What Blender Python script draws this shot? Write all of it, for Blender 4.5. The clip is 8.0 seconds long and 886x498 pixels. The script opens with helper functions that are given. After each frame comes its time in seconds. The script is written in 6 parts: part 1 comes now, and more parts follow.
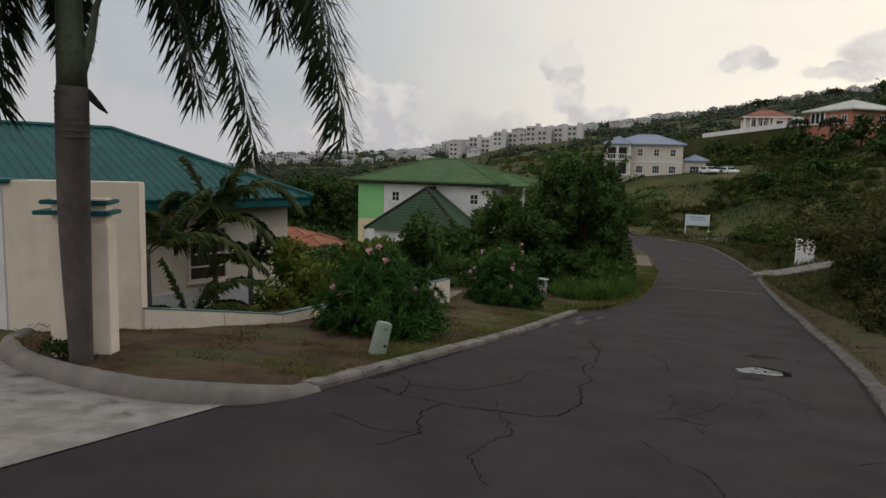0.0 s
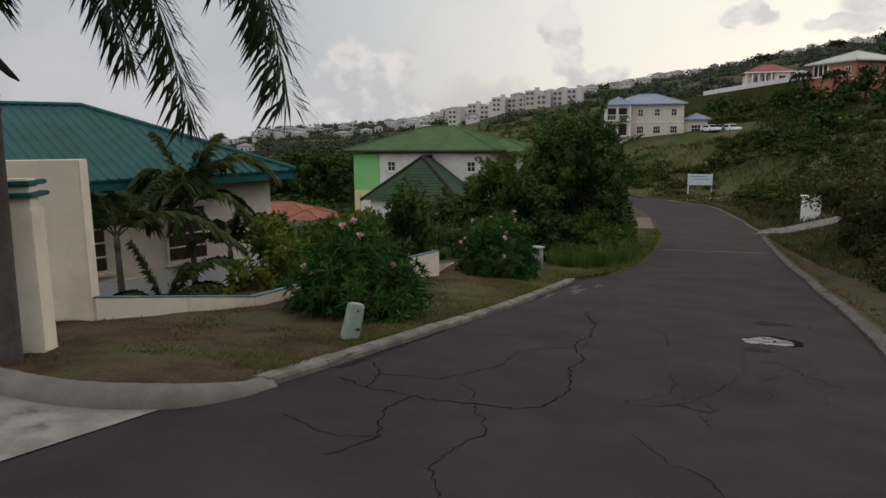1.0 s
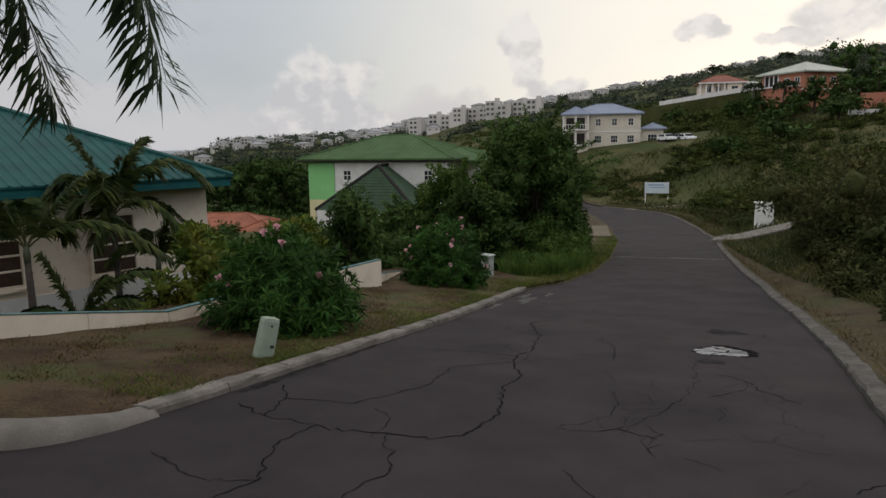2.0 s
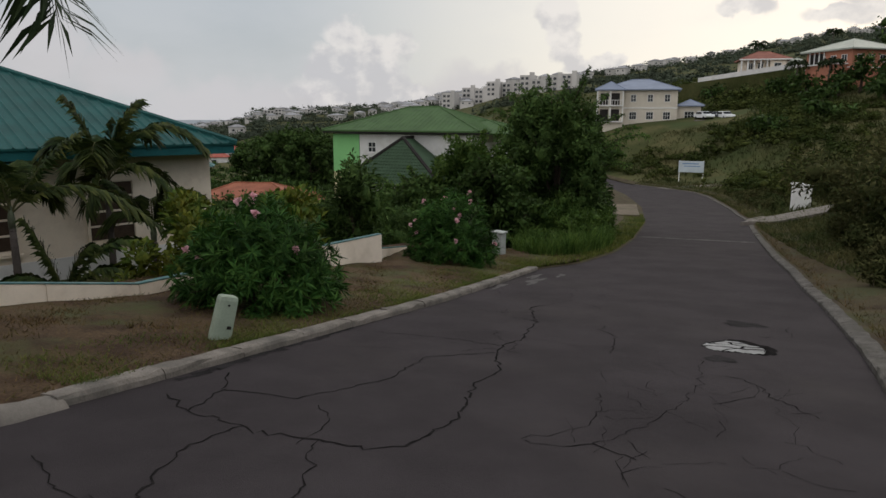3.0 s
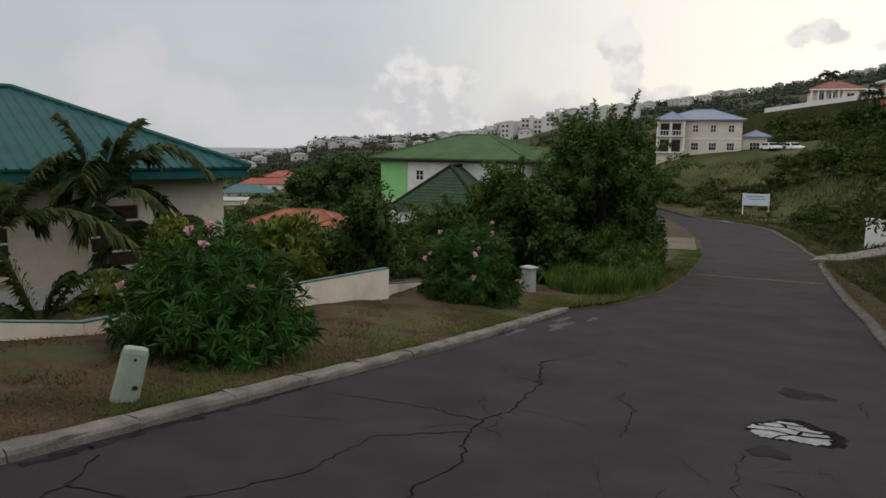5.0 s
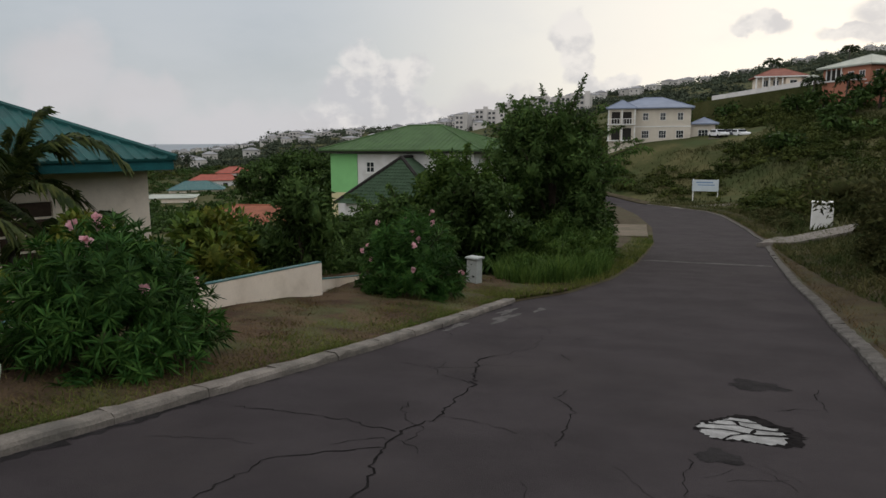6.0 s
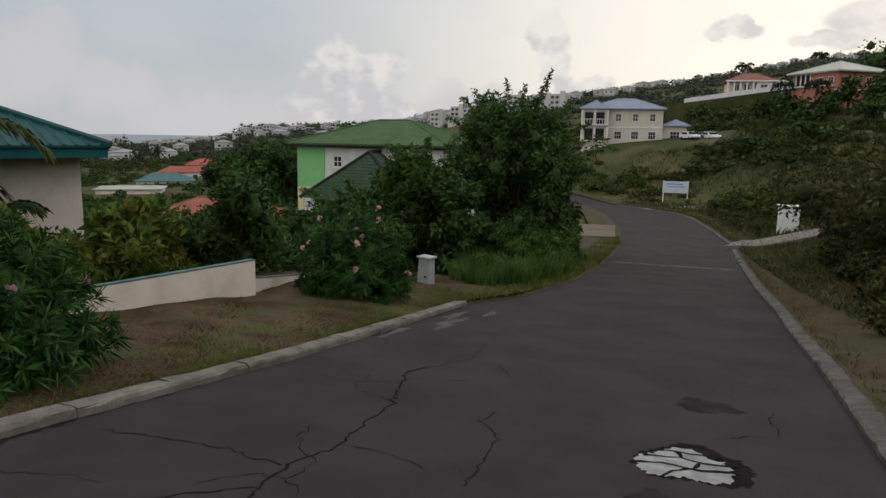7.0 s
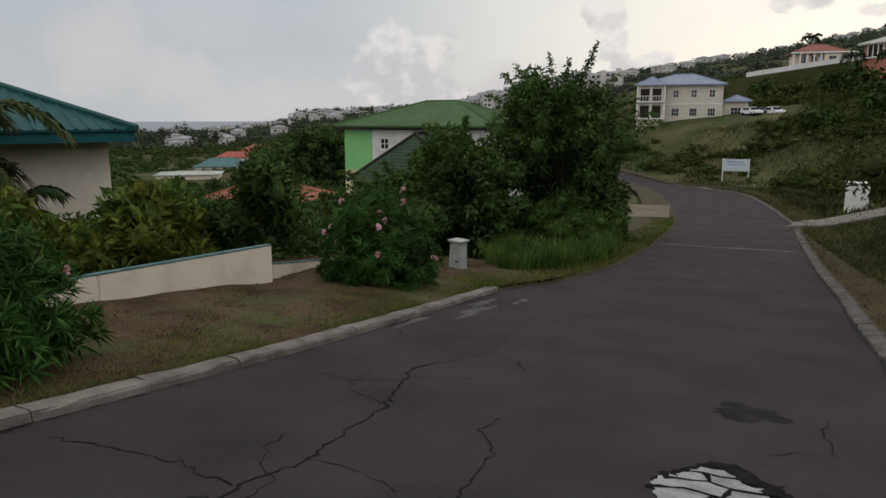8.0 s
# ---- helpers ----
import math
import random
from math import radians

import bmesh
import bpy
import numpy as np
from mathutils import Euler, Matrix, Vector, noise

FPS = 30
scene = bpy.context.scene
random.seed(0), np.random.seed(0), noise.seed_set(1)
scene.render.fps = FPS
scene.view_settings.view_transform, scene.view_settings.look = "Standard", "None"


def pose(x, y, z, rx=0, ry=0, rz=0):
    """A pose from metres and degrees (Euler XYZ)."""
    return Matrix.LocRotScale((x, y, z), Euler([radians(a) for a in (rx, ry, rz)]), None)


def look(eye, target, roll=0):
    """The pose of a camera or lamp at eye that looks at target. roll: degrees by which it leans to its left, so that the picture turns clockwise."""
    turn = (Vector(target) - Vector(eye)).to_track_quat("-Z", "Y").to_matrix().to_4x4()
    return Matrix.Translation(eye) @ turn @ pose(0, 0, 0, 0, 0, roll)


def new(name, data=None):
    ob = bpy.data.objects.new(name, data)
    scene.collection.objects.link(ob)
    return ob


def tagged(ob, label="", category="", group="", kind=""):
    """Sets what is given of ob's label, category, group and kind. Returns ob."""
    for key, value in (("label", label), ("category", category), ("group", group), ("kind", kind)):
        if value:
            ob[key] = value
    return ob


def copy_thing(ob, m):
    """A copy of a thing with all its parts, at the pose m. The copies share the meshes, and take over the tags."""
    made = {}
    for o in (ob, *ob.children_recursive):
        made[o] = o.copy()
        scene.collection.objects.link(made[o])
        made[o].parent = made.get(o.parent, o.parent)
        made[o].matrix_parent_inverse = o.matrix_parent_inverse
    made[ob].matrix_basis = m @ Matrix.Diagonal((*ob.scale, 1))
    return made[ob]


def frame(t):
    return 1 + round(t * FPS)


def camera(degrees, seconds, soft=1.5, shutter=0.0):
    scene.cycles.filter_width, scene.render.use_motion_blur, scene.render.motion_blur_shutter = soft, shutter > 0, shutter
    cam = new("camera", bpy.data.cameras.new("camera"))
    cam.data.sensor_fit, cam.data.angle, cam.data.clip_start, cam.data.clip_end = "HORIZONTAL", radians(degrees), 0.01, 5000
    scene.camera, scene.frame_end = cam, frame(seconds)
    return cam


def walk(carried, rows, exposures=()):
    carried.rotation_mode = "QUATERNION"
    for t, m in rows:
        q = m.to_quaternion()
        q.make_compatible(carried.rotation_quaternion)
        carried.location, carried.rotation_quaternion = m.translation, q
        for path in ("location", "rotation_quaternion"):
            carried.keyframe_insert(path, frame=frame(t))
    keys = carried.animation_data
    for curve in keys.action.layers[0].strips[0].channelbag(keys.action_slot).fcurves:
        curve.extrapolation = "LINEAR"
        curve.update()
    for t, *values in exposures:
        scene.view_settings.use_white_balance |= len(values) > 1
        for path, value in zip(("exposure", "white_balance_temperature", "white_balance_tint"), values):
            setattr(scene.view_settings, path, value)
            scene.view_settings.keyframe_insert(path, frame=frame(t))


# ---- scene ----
cam = camera(64.2, 8.0)
PATH = [
    (0, (-0.118, -2.104, 2.384), (-0.882, -0.271, 2.147), 1.4),
    (0.5, (-0.123, -1.653, 2.369), (-0.951, 0.155, 2.15), 0.4),
    (1, (-0.125, -1.116, 2.311), (-0.893, 0.702, 1.987), -0.7),
    (1.2, (-0.122, -0.964, 2.242), (-0.796, 0.897, 1.957), -0.7),
    (2.3, (0.018, 0.162, 2.11), (-0.652, 2.021, 1.796), -1.0),
    (2.5, (0.048, 0.364, 2.101), (-0.61, 2.223, 1.766), -1.6),
    (3, (0.2, 0.876, 1.993), (-0.549, 2.694, 1.627), 0.2),
    (3.5, (0.343, 1.41, 1.914), (-0.231, 3.296, 1.578), 1.3),
    (4, (0.405, 1.843, 1.914), (-0.321, 3.694, 1.699), 1.3),
    (4.2, (0.413, 2.012, 1.883), (-0.434, 3.802, 1.603), 0.6),
    (5.3, (0.289, 2.982, 1.829), (-0.657, 4.72, 1.534), 0.7),
    (5.5, (0.319, 3.149, 1.764), (-0.721, 4.827, 1.448), -0.9),
    (6, (0.309, 3.577, 1.701), (-0.484, 5.387, 1.395), -0.3),
    (6.5, (0.37, 4.041, 1.68), (-0.452, 5.843, 1.403), 0.8),
    (7, (0.454, 4.507, 1.621), (-0.27, 6.344, 1.307), 1.0),
    (7.5, (0.513, 4.942, 1.579), (-0.153, 6.802, 1.269), 1.2),
    (8, (0.599, 5.377, 1.527), (-0.262, 7.145, 1.162), -0.1),
]
walk(cam, [(t, look(eye, target, roll)) for t, eye, target, roll in PATH], [(0, -0.19), (1, -0.12), (2.5, -0.06), (3.0, -0.05), (3.5, 0.06), (5.5, 0.0), (8, -0.05)])
SUN_BEARING, SUN_ELEVATION = 14.0, 17.0

# ---- world, sun ----
world = bpy.data.worlds.new("evening_sky")
scene.world = world
world.use_nodes = True
wn, wl = world.node_tree.nodes, world.node_tree.links
wn.clear()


def wnode(kind, **values):
    n = wn.new(kind)
    for k, v in values.items():
        n.inputs[k].default_value = v
    return n


def wmath(op, a, b=None, c=None):
    n = wn.new("ShaderNodeMath")
    n.operation = op
    for k, v in enumerate((a, b, c)):
        if v is None:
            continue
        if isinstance(v, (int, float)):
            n.inputs[k].default_value = v
        else:
            wl.new(v, n.inputs[k])
    return n.outputs[0]


def wmix(fac, a, b, mode="MIX"):
    n = wn.new("ShaderNodeMix")
    n.data_type, n.blend_type = "RGBA", mode
    for slot, v in ((0, fac), (6, a), (7, b)):
        if isinstance(v, (int, float)):
            n.inputs[slot].default_value = v
        elif isinstance(v, tuple):
            n.inputs[slot].default_value = (*v, 1)
        else:
            wl.new(v, n.inputs[slot])
    return n.outputs[2]


def wstep(value, lo, hi):
    n = wn.new("ShaderNodeMapRange")
    n.interpolation_type = "SMOOTHSTEP"
    wl.new(value, n.inputs[0])
    n.inputs[1].default_value, n.inputs[2].default_value = lo, hi
    return n.outputs[0]


sky = wn.new("ShaderNodeTexSky")
sky.sky_type, sky.sun_disc = "NISHITA", False
sky.sun_elevation, sky.sun_rotation = radians(SUN_ELEVATION), radians(SUN_BEARING)
coord = wn.new("ShaderNodeTexCoord")
split = wn.new("ShaderNodeSeparateXYZ")
wl.new(coord.outputs["Generated"], split.inputs[0])
height = split.outputs["Z"]
glow_way = (math.sin(radians(SUN_BEARING)) * math.cos(radians(SUN_ELEVATION)), math.cos(radians(SUN_BEARING)) * math.cos(radians(SUN_ELEVATION)), math.sin(radians(SUN_ELEVATION)))
dot = wn.new("ShaderNodeVectorMath")
dot.operation = "DOT_PRODUCT"
wl.new(coord.outputs["Generated"], dot.inputs[0])
dot.inputs[1].default_value = glow_way
toward = dot.outputs["Value"]


def wnoise(scale, detail, rough, stretch=(1, 1, 1), shift=(0, 0, 0)):
    m = wn.new("ShaderNodeMapping")
    m.inputs["Scale"].default_value = stretch
    m.inputs["Location"].default_value = shift
    wl.new(coord.outputs["Generated"], m.inputs[0])
    n = wnode("ShaderNodeTexNoise", Scale=scale, Detail=detail, Roughness=rough)
    wl.new(m.outputs[0], n.inputs["Vector"])
    return n.outputs["Fac"]


low = wstep(height, 0.0, 0.55)
veil = wmix(low, (0.54, 0.565, 0.59), (0.41, 0.53, 0.64))
veil = wmix(wstep(height, 0.29, 0.58), veil, (1.20, 1.22, 1.26))
veil = wmix(wstep(toward, 0.62, 1.0), veil, (1.10, 1.03, 0.92))
veil = wmix(wstep(wmath("MULTIPLY", toward, -1.0), -0.25, 0.65), veil, (1.20, 1.17, 1.17))
sky_part = wmix(1.0, sky.outputs[0], (0.06, 0.06, 0.06), "MULTIPLY")
veil = wmix(0.12, veil, sky_part)
# cumulus towers standing over the ridge, with ragged edges; thin sheets above
azimuth = wmath("ARCTAN2", split.outputs["X"], split.outputs["Y"])
billow = wmath("ADD", wmath("SUBTRACT", wnoise(9.0, 4, 0.55), 0.5), wmath("MULTIPLY", wmath("SUBTRACT", wnoise(26.0, 5, 0.5, (1, 1, 1), (5.0, 2.0, 1.0)), 0.5), 0.6))
wide = wmath("SUBTRACT", wnoise(4.0, 3, 0.5, (1, 1, 1), (2.0, 1.0, 0.4)), 0.5)
az_b = wmath("ADD", azimuth, wmath("MULTIPLY", billow, 0.085))
el_b = wmath("ADD", height, wmath("ADD", wmath("MULTIPLY", billow, 0.075), wmath("MULTIPLY", wide, 0.03)))


def heap(az, el, w, h, shift=0.0):
    """How deep a direction lies inside one heap of cloud (degrees)."""
    dx = wmath("DIVIDE", wmath("SUBTRACT", az_b, radians(az + shift)), radians(w))
    dy = wmath("DIVIDE", wmath("SUBTRACT", el_b, math.sin(radians(el + shift * 0.5))), radians(h))
    return wmath("SUBTRACT", 1.0, wmath("ADD", wmath("MULTIPLY", dx, dx), wmath("MULTIPLY", dy, dy)))


TOWERS = [(-29.4, 6.6, 1.9, 1.6), (-27.4, 4.6, 2.6, 2.2), (-31.2, 3.9, 2.2, 2.2), (-29.0, 2.4, 5.2, 1.7), (-25.2, 2.6, 2.2, 1.4), (-13.7, 7.7, 1.9, 1.7), (-13.3, 5.2, 1.6, 2.4), (-11.6, 3.8, 2.6, 1.2), (-9.6, 4.4, 1.2, 0.9), (0.4, 8.2, 2.0, 0.7), (6.4, 7.4, 2.6, 0.9), (9.5, 8.8, 3.4, 1.6)]
BANKS = [(-51.5, 4.6, 3.4, 3.0), (-46.5, 3.0, 4.4, 2.2), (-40.0, 1.0, 6.0, 2.3), (-34.0, 0.6, 5.0, 2.2), (-20.0, 1.6, 4.5, 2.2), (24, 8, 9, 4), (-72, 4, 12, 6), (60, 8, 20, 7)]


def heaped(items, shift=0.0):
    out = None
    for item in items:
        h = heap(*item, shift=shift)
        out = h if out is None else wmath("MAXIMUM", out, h)
    return out


bank_mask = wstep(heaped(BANKS), -0.6, 0.9)
cloudy = wmix(wmath("MULTIPLY", bank_mask, 0.75), veil, (0.61, 0.585, 0.60))
body_mask = wstep(heaped(TOWERS), -0.3, 0.5)
puff, puff_off = wnoise(15.0, 6, 0.55, (1, 1, 1.3), (1.0, 4.0, 2.0)), wnoise(15.0, 6, 0.55, (1, 1, 1.3), (1.022, 4.0, 2.016))
relief = wmath("ADD", wmath("MULTIPLY", wmath("SUBTRACT", puff, puff_off), 5.0), wmath("MULTIPLY", wmath("SUBTRACT", height, 0.09), 3.0))
tower_tone = wmix(wstep(relief, -0.55, 0.65), (0.57, 0.56, 0.585), (0.85, 0.81, 0.78))
cloudy = wmix(wmath("MULTIPLY", body_mask, 0.72), cloudy, tower_tone)
sheet = wmath("MULTIPLY", wstep(wnoise(2.2, 6, 0.6, (1, 1, 2.6), (3.1, 0.4, 1.0)), 0.46, 0.70), 0.28)
cloudy = wmix(sheet, cloudy, (0.66, 0.67, 0.70))
back = wnode("ShaderNodeBackground", Strength=1.0)
wl.new(cloudy, back.inputs["Color"])
wout = wn.new("ShaderNodeOutputWorld")
wl.new(back.outputs[0], wout.inputs["Surface"])

sun_data = bpy.data.lights.new("sun", "SUN")
sun_data.energy, sun_data.angle, sun_data.color = 0.5, radians(25), (1.0, 0.93, 0.82)
sun = new("sun", sun_data)
sun.matrix_world = look(Vector(glow_way) * 60, (0, 0, 0))


# ---- materials ----
def material(name, base, rough=0.8, metal=0.0, vary=0.25, scale=4.0, fine=40.0, bump=0.2, bump_scale=60.0, second=None,
             island=0.0, objects=0.0, spec=0.15, through_light=0.0, stain=None, stain_scale=0.6, stain_amount=0.5, coords="Object"):
    m = bpy.data.materials.new(name)
    m.use_nodes = True
    nt = m.node_tree
    n, l = nt.nodes, nt.links
    bs = n["Principled BSDF"]
    bs.inputs["Roughness"].default_value = rough
    bs.inputs["Metallic"].default_value = metal
    bs.inputs["Specular IOR Level"].default_value = spec
    tc = n.new("ShaderNodeTexCoord")

    def noise_of(s, detail=5, r=0.6):
        k = n.new("ShaderNodeTexNoise")
        k.inputs["Scale"].default_value, k.inputs["Detail"].default_value, k.inputs["Roughness"].default_value = s, detail, r
        l.new(tc.outputs[coords], k.inputs["Vector"])
        return k.outputs["Fac"]

    def mix(f, a, b, mode="MIX"):
        k = n.new("ShaderNodeMix")
        k.data_type, k.blend_type = "RGBA", mode
        for slot, v in ((0, f), (6, a), (7, b)):
            if isinstance(v, (int, float)):
                k.inputs[slot].default_value = v
            elif isinstance(v, tuple):
                k.inputs[slot].default_value = (*v, 1)
            else:
                l.new(v, k.inputs[slot])
        return k.outputs[2]

    def ramp(v, lo, hi):
        k = n.new("ShaderNodeMapRange")
        k.interpolation_type = "SMOOTHSTEP"
        l.new(v, k.inputs[0])
        k.inputs[1].default_value, k.inputs[2].default_value = lo, hi
        return k.outputs[0]

    dark = tuple(c * (1 - vary) for c in base)
    light = tuple(min(1, c * (1 + vary)) for c in base)
    col = mix(ramp(noise_of(scale), 0.3, 0.7), dark, second or light)
    col = mix(ramp(noise_of(fine, 3), 0.35, 0.65), mix(1.0, col, (1 - vary * 0.7,) * 3, "MULTIPLY"), col)
    if stain:
        col = mix(mix(1.0, ramp(noise_of(stain_scale, 7, 0.65), 0.48, 0.66), (stain_amount,) * 3, "MULTIPLY"), col, stain)
    if island or objects:
        amount = island or objects
        src = n.new("ShaderNodeNewGeometry").outputs["Random Per Island"] if island else n.new("ShaderNodeObjectInfo").outputs["Random"]
        k = n.new("ShaderNodeMapRange")
        l.new(src, k.inputs[0])
        k.inputs[3].default_value, k.inputs[4].default_value = 1 - amount, 1 + amount
        hs = n.new("ShaderNodeHueSaturation")
        l.new(col, hs.inputs["Color"])
        l.new(k.outputs[0], hs.inputs["Value"])
        k2 = n.new("ShaderNodeMapRange")
        l.new(src, k2.inputs[0])
        k2.inputs[3].default_value, k2.inputs[4].default_value = 0.5 + amount * 0.05, 0.5 - amount * 0.05
        l.new(k2.outputs[0], hs.inputs["Hue"])
        col = hs.outputs[0]
    l.new(col, bs.inputs["Base Color"])
    if bump:
        b = n.new("ShaderNodeBump")
        b.inputs["Strength"].default_value, b.inputs["Distance"].default_value = bump, 0.02
        l.new(noise_of(bump_scale, 6, 0.65), b.inputs["Height"])
        l.new(b.outputs[0], bs.inputs["Normal"])
    if through_light:
        tr = n.new("ShaderNodeBsdfTranslucent")
        l.new(col, tr.inputs["Color"])
        ms = n.new("ShaderNodeMixShader")
        ms.inputs[0].default_value = through_light
        l.new(bs.outputs[0], ms.inputs[1])
        l.new(tr.outputs[0], ms.inputs[2])
        l.new(ms.outputs[0], n["Material Output"].inputs["Surface"])
    return m


ASPHALT = material("asphalt", (0.0435, 0.0378, 0.0400), 0.95, spec=0.06, vary=0.16, scale=0.9, fine=90, bump=0.5, bump_scale=120, stain=(0.056, 0.049, 0.048), stain_scale=0.35, stain_amount=0.4)
PATCH = material("asphalt_patch", (0.026, 0.024, 0.025), 0.95, spec=0.05, vary=0.3, scale=3, bump=0.7, bump_scale=80)
CRACK = material("crack_filler", (0.019, 0.0175, 0.0175), 1.0, spec=0.0, vary=0.3, scale=8, bump=0.3)
CHIPS = material("broken_concrete", (0.29, 0.29, 0.285), 0.85, vary=0.25, scale=6, fine=60, bump=0.6, bump_scale=50)
KERB = material("kerb_concrete", (0.185, 0.166, 0.146), 0.9, vary=0.28, scale=3, fine=50, bump=0.6, bump_scale=40, stain=(0.10, 0.095, 0.085), stain_scale=1.6, stain_amount=0.7, objects=0.08)
KERB_WORN = material("worn_kerb_concrete", (0.100, 0.092, 0.084), 0.9, vary=0.35, scale=5, fine=60, bump=0.8, bump_scale=25, stain=(0.07, 0.065, 0.055), stain_scale=2.2, stain_amount=0.8, objects=0.05)
APRON = material("apron_concrete", (0.27, 0.25, 0.228), 0.9, vary=0.22, scale=2.5, fine=60, bump=0.5, bump_scale=50, stain=(0.065, 0.06, 0.057), stain_scale=1.2, stain_amount=1.0)
LAWN = material("dry_lawn", (0.108, 0.059, 0.034), 0.95, vary=0.6, scale=1.5, fine=35, bump=0.9, bump_scale=30, second=(0.112, 0.074, 0.042), stain=(0.066, 0.072, 0.028), stain_scale=0.7, stain_amount=0.95)
VERGE = material("dry_verge", (0.064, 0.043, 0.025), 0.95, vary=0.35, scale=1.2, fine=35, bump=0.9, bump_scale=30, second=(0.075, 0.060, 0.030), stain=(0.050, 0.058, 0.024), stain_scale=0.7, stain_amount=0.8)
HILL = material("hillside_grass", (0.058, 0.074, 0.024), 0.95, spec=0.05, vary=0.35, scale=0.12, fine=2.5, bump=1.0, bump_scale=3.0, second=(0.105, 0.098, 0.044), stain=(0.050, 0.066, 0.026), stain_scale=0.07, stain_amount=0.9)
WATER = material("sea_water", (0.10, 0.12, 0.14), 0.35, vary=0.1, scale=0.01, fine=0.2, bump=0.3, bump_scale=0.5, spec=0.5)
CREAM = material("cream_render", (0.77, 0.67, 0.555), 0.85, vary=0.06, scale=1.2, fine=30, bump=0.25, bump_scale=70, stain=(0.52, 0.43, 0.33), stain_scale=0.9, stain_amount=0.45)
OFFWHITE = material("off_white_render", (0.66, 0.65, 0.64), 0.85, vary=0.06, scale=1.0, fine=30, bump=0.2, bump_scale=70, stain=(0.48, 0.46, 0.43), stain_scale=0.8, stain_amount=0.4)
TEAL_ROOF = material("teal_metal_roof", (0.008, 0.068, 0.064), 0.6, metal=0.0, vary=0.18, scale=1.5, fine=20, bump=0.1, bump_scale=8, spec=0.2)
TEAL_TRIM = material("teal_paint", (0.014, 0.10, 0.105), 0.6, vary=0.15, scale=3, fine=30, bump=0.1)
TEAL_CAP = material("pale_teal_paint", (0.07, 0.15, 0.15), 0.7, vary=0.2, scale=3, fine=30, bump=0.2, stain=(0.20, 0.23, 0.21), stain_scale=2.5, stain_amount=0.5)
GREEN_ROOF = material("green_roof_tile", (0.058, 0.108, 0.040), 0.7, vary=0.15, scale=0.8, fine=8, bump=0.3, bump_scale=6)
GREEN_DARK = material("dark_green_tile", (0.050, 0.085, 0.050), 0.7, vary=0.15, scale=1.5, fine=9, bump=0.4, bump_scale=8)
GREEN_WALL = material("green_paint", (0.22, 0.50, 0.20), 0.85, vary=0.06, scale=0.6, fine=12, bump=0.1)
YELLOW_WALL = material("pale_yellow_paint", (0.62, 0.55, 0.33), 0.85, vary=0.06, scale=0.6, fine=12, bump=0.1)
# for dark trim, and for panels that paint the shade in openings
DARK_TRIM_SHADE = material("dark_trim_and_shade", (0.025, 0.022, 0.020), 0.7, vary=0.2, scale=3, bump=0.1)
GLASS = material("window_glass", (0.02, 0.025, 0.03), 0.08, vary=0.1, scale=1, bump=0.0, spec=0.6)
BROWN = material("brown_shutter", (0.06, 0.040, 0.028), 0.6, vary=0.2, scale=6, bump=0.1)
PALE_CREAM = material("pale_cream_paint", (0.58, 0.53, 0.45), 0.85, vary=0.06, scale=0.6, fine=8, bump=0.1, stain=(0.44, 0.39, 0.33), stain_scale=0.5, stain_amount=0.4)
CORAL = material("coral_paint", (0.38, 0.165, 0.108), 0.85, vary=0.07, scale=0.5, fine=8, bump=0.1)
PALE_ROOF = material("pale_sheet_roof", (0.36, 0.38, 0.33), 0.6, vary=0.1, scale=0.6, fine=8, bump=0.2, bump_scale=4)
BLUE_ROOF = material("blue_grey_roof", (0.20, 0.235, 0.31), 0.5, vary=0.1, scale=0.6, fine=8, bump=0.2, bump_scale=4)
RED_ROOF = material("red_roof", (0.32, 0.095, 0.070), 0.7, vary=0.15, scale=0.7, fine=8, bump=0.3, bump_scale=5)
ORANGE_ROOF = material("rust_orange_roof", (0.27, 0.10, 0.06), 0.75, vary=0.2, scale=0.7, fine=6, bump=0.3, bump_scale=5)
TOWN_WALL = material("town_wall", (0.50, 0.48, 0.46), 0.85, vary=0.05, scale=0.3, fine=5, bump=0.0, objects=0.12)
TOWN_ROOF = material("town_roof", (0.27, 0.27, 0.28), 0.7, vary=0.1, scale=0.3, fine=5, bump=0.0, objects=0.3)
PEDESTAL = material("sage_plastic", (0.27, 0.32, 0.25), 0.6, vary=0.08, scale=5, fine=40, bump=0.1, stain=(0.17, 0.18, 0.13), stain_scale=3, stain_amount=0.6)
PEDESTAL_GREY = material("grey_plastic", (0.36, 0.38, 0.36), 0.6, vary=0.08, scale=5, fine=40, bump=0.1, stain=(0.2, 0.21, 0.19), stain_scale=3, stain_amount=0.6)
SIGN_FACE = material("sign_face", (0.50, 0.56, 0.60), 0.6, vary=0.06, scale=1, bump=0.0)
SIGN_INK = material("sign_ink", (0.20, 0.30, 0.45), 0.6, vary=0.1, scale=2, bump=0.0)
WHITE = material("white_paint", (0.72, 0.72, 0.70), 0.7, vary=0.06, scale=1.5, fine=20, bump=0.1, stain=(0.5, 0.48, 0.44), stain_scale=1.2, stain_amount=0.4)
TYRE = material("tyre_rubber", (0.02, 0.02, 0.02), 0.8, vary=0.1, bump=0.0)
CAR_WHITE = material("white_car_paint", (0.70, 0.71, 0.72), 0.3, vary=0.03, bump=0.0, spec=0.5)
CAR_DARK = material("dark_car_paint", (0.05, 0.055, 0.065), 0.3, vary=0.03, bump=0.0, spec=0.5)
PALM_BARK = material("palm_trunk_bark", (0.10, 0.085, 0.078), 0.85, vary=0.2, scale=3, fine=25, bump=0.6, bump_scale=18, stain=(0.055, 0.048, 0.045), stain_scale=2.0, stain_amount=0.8)
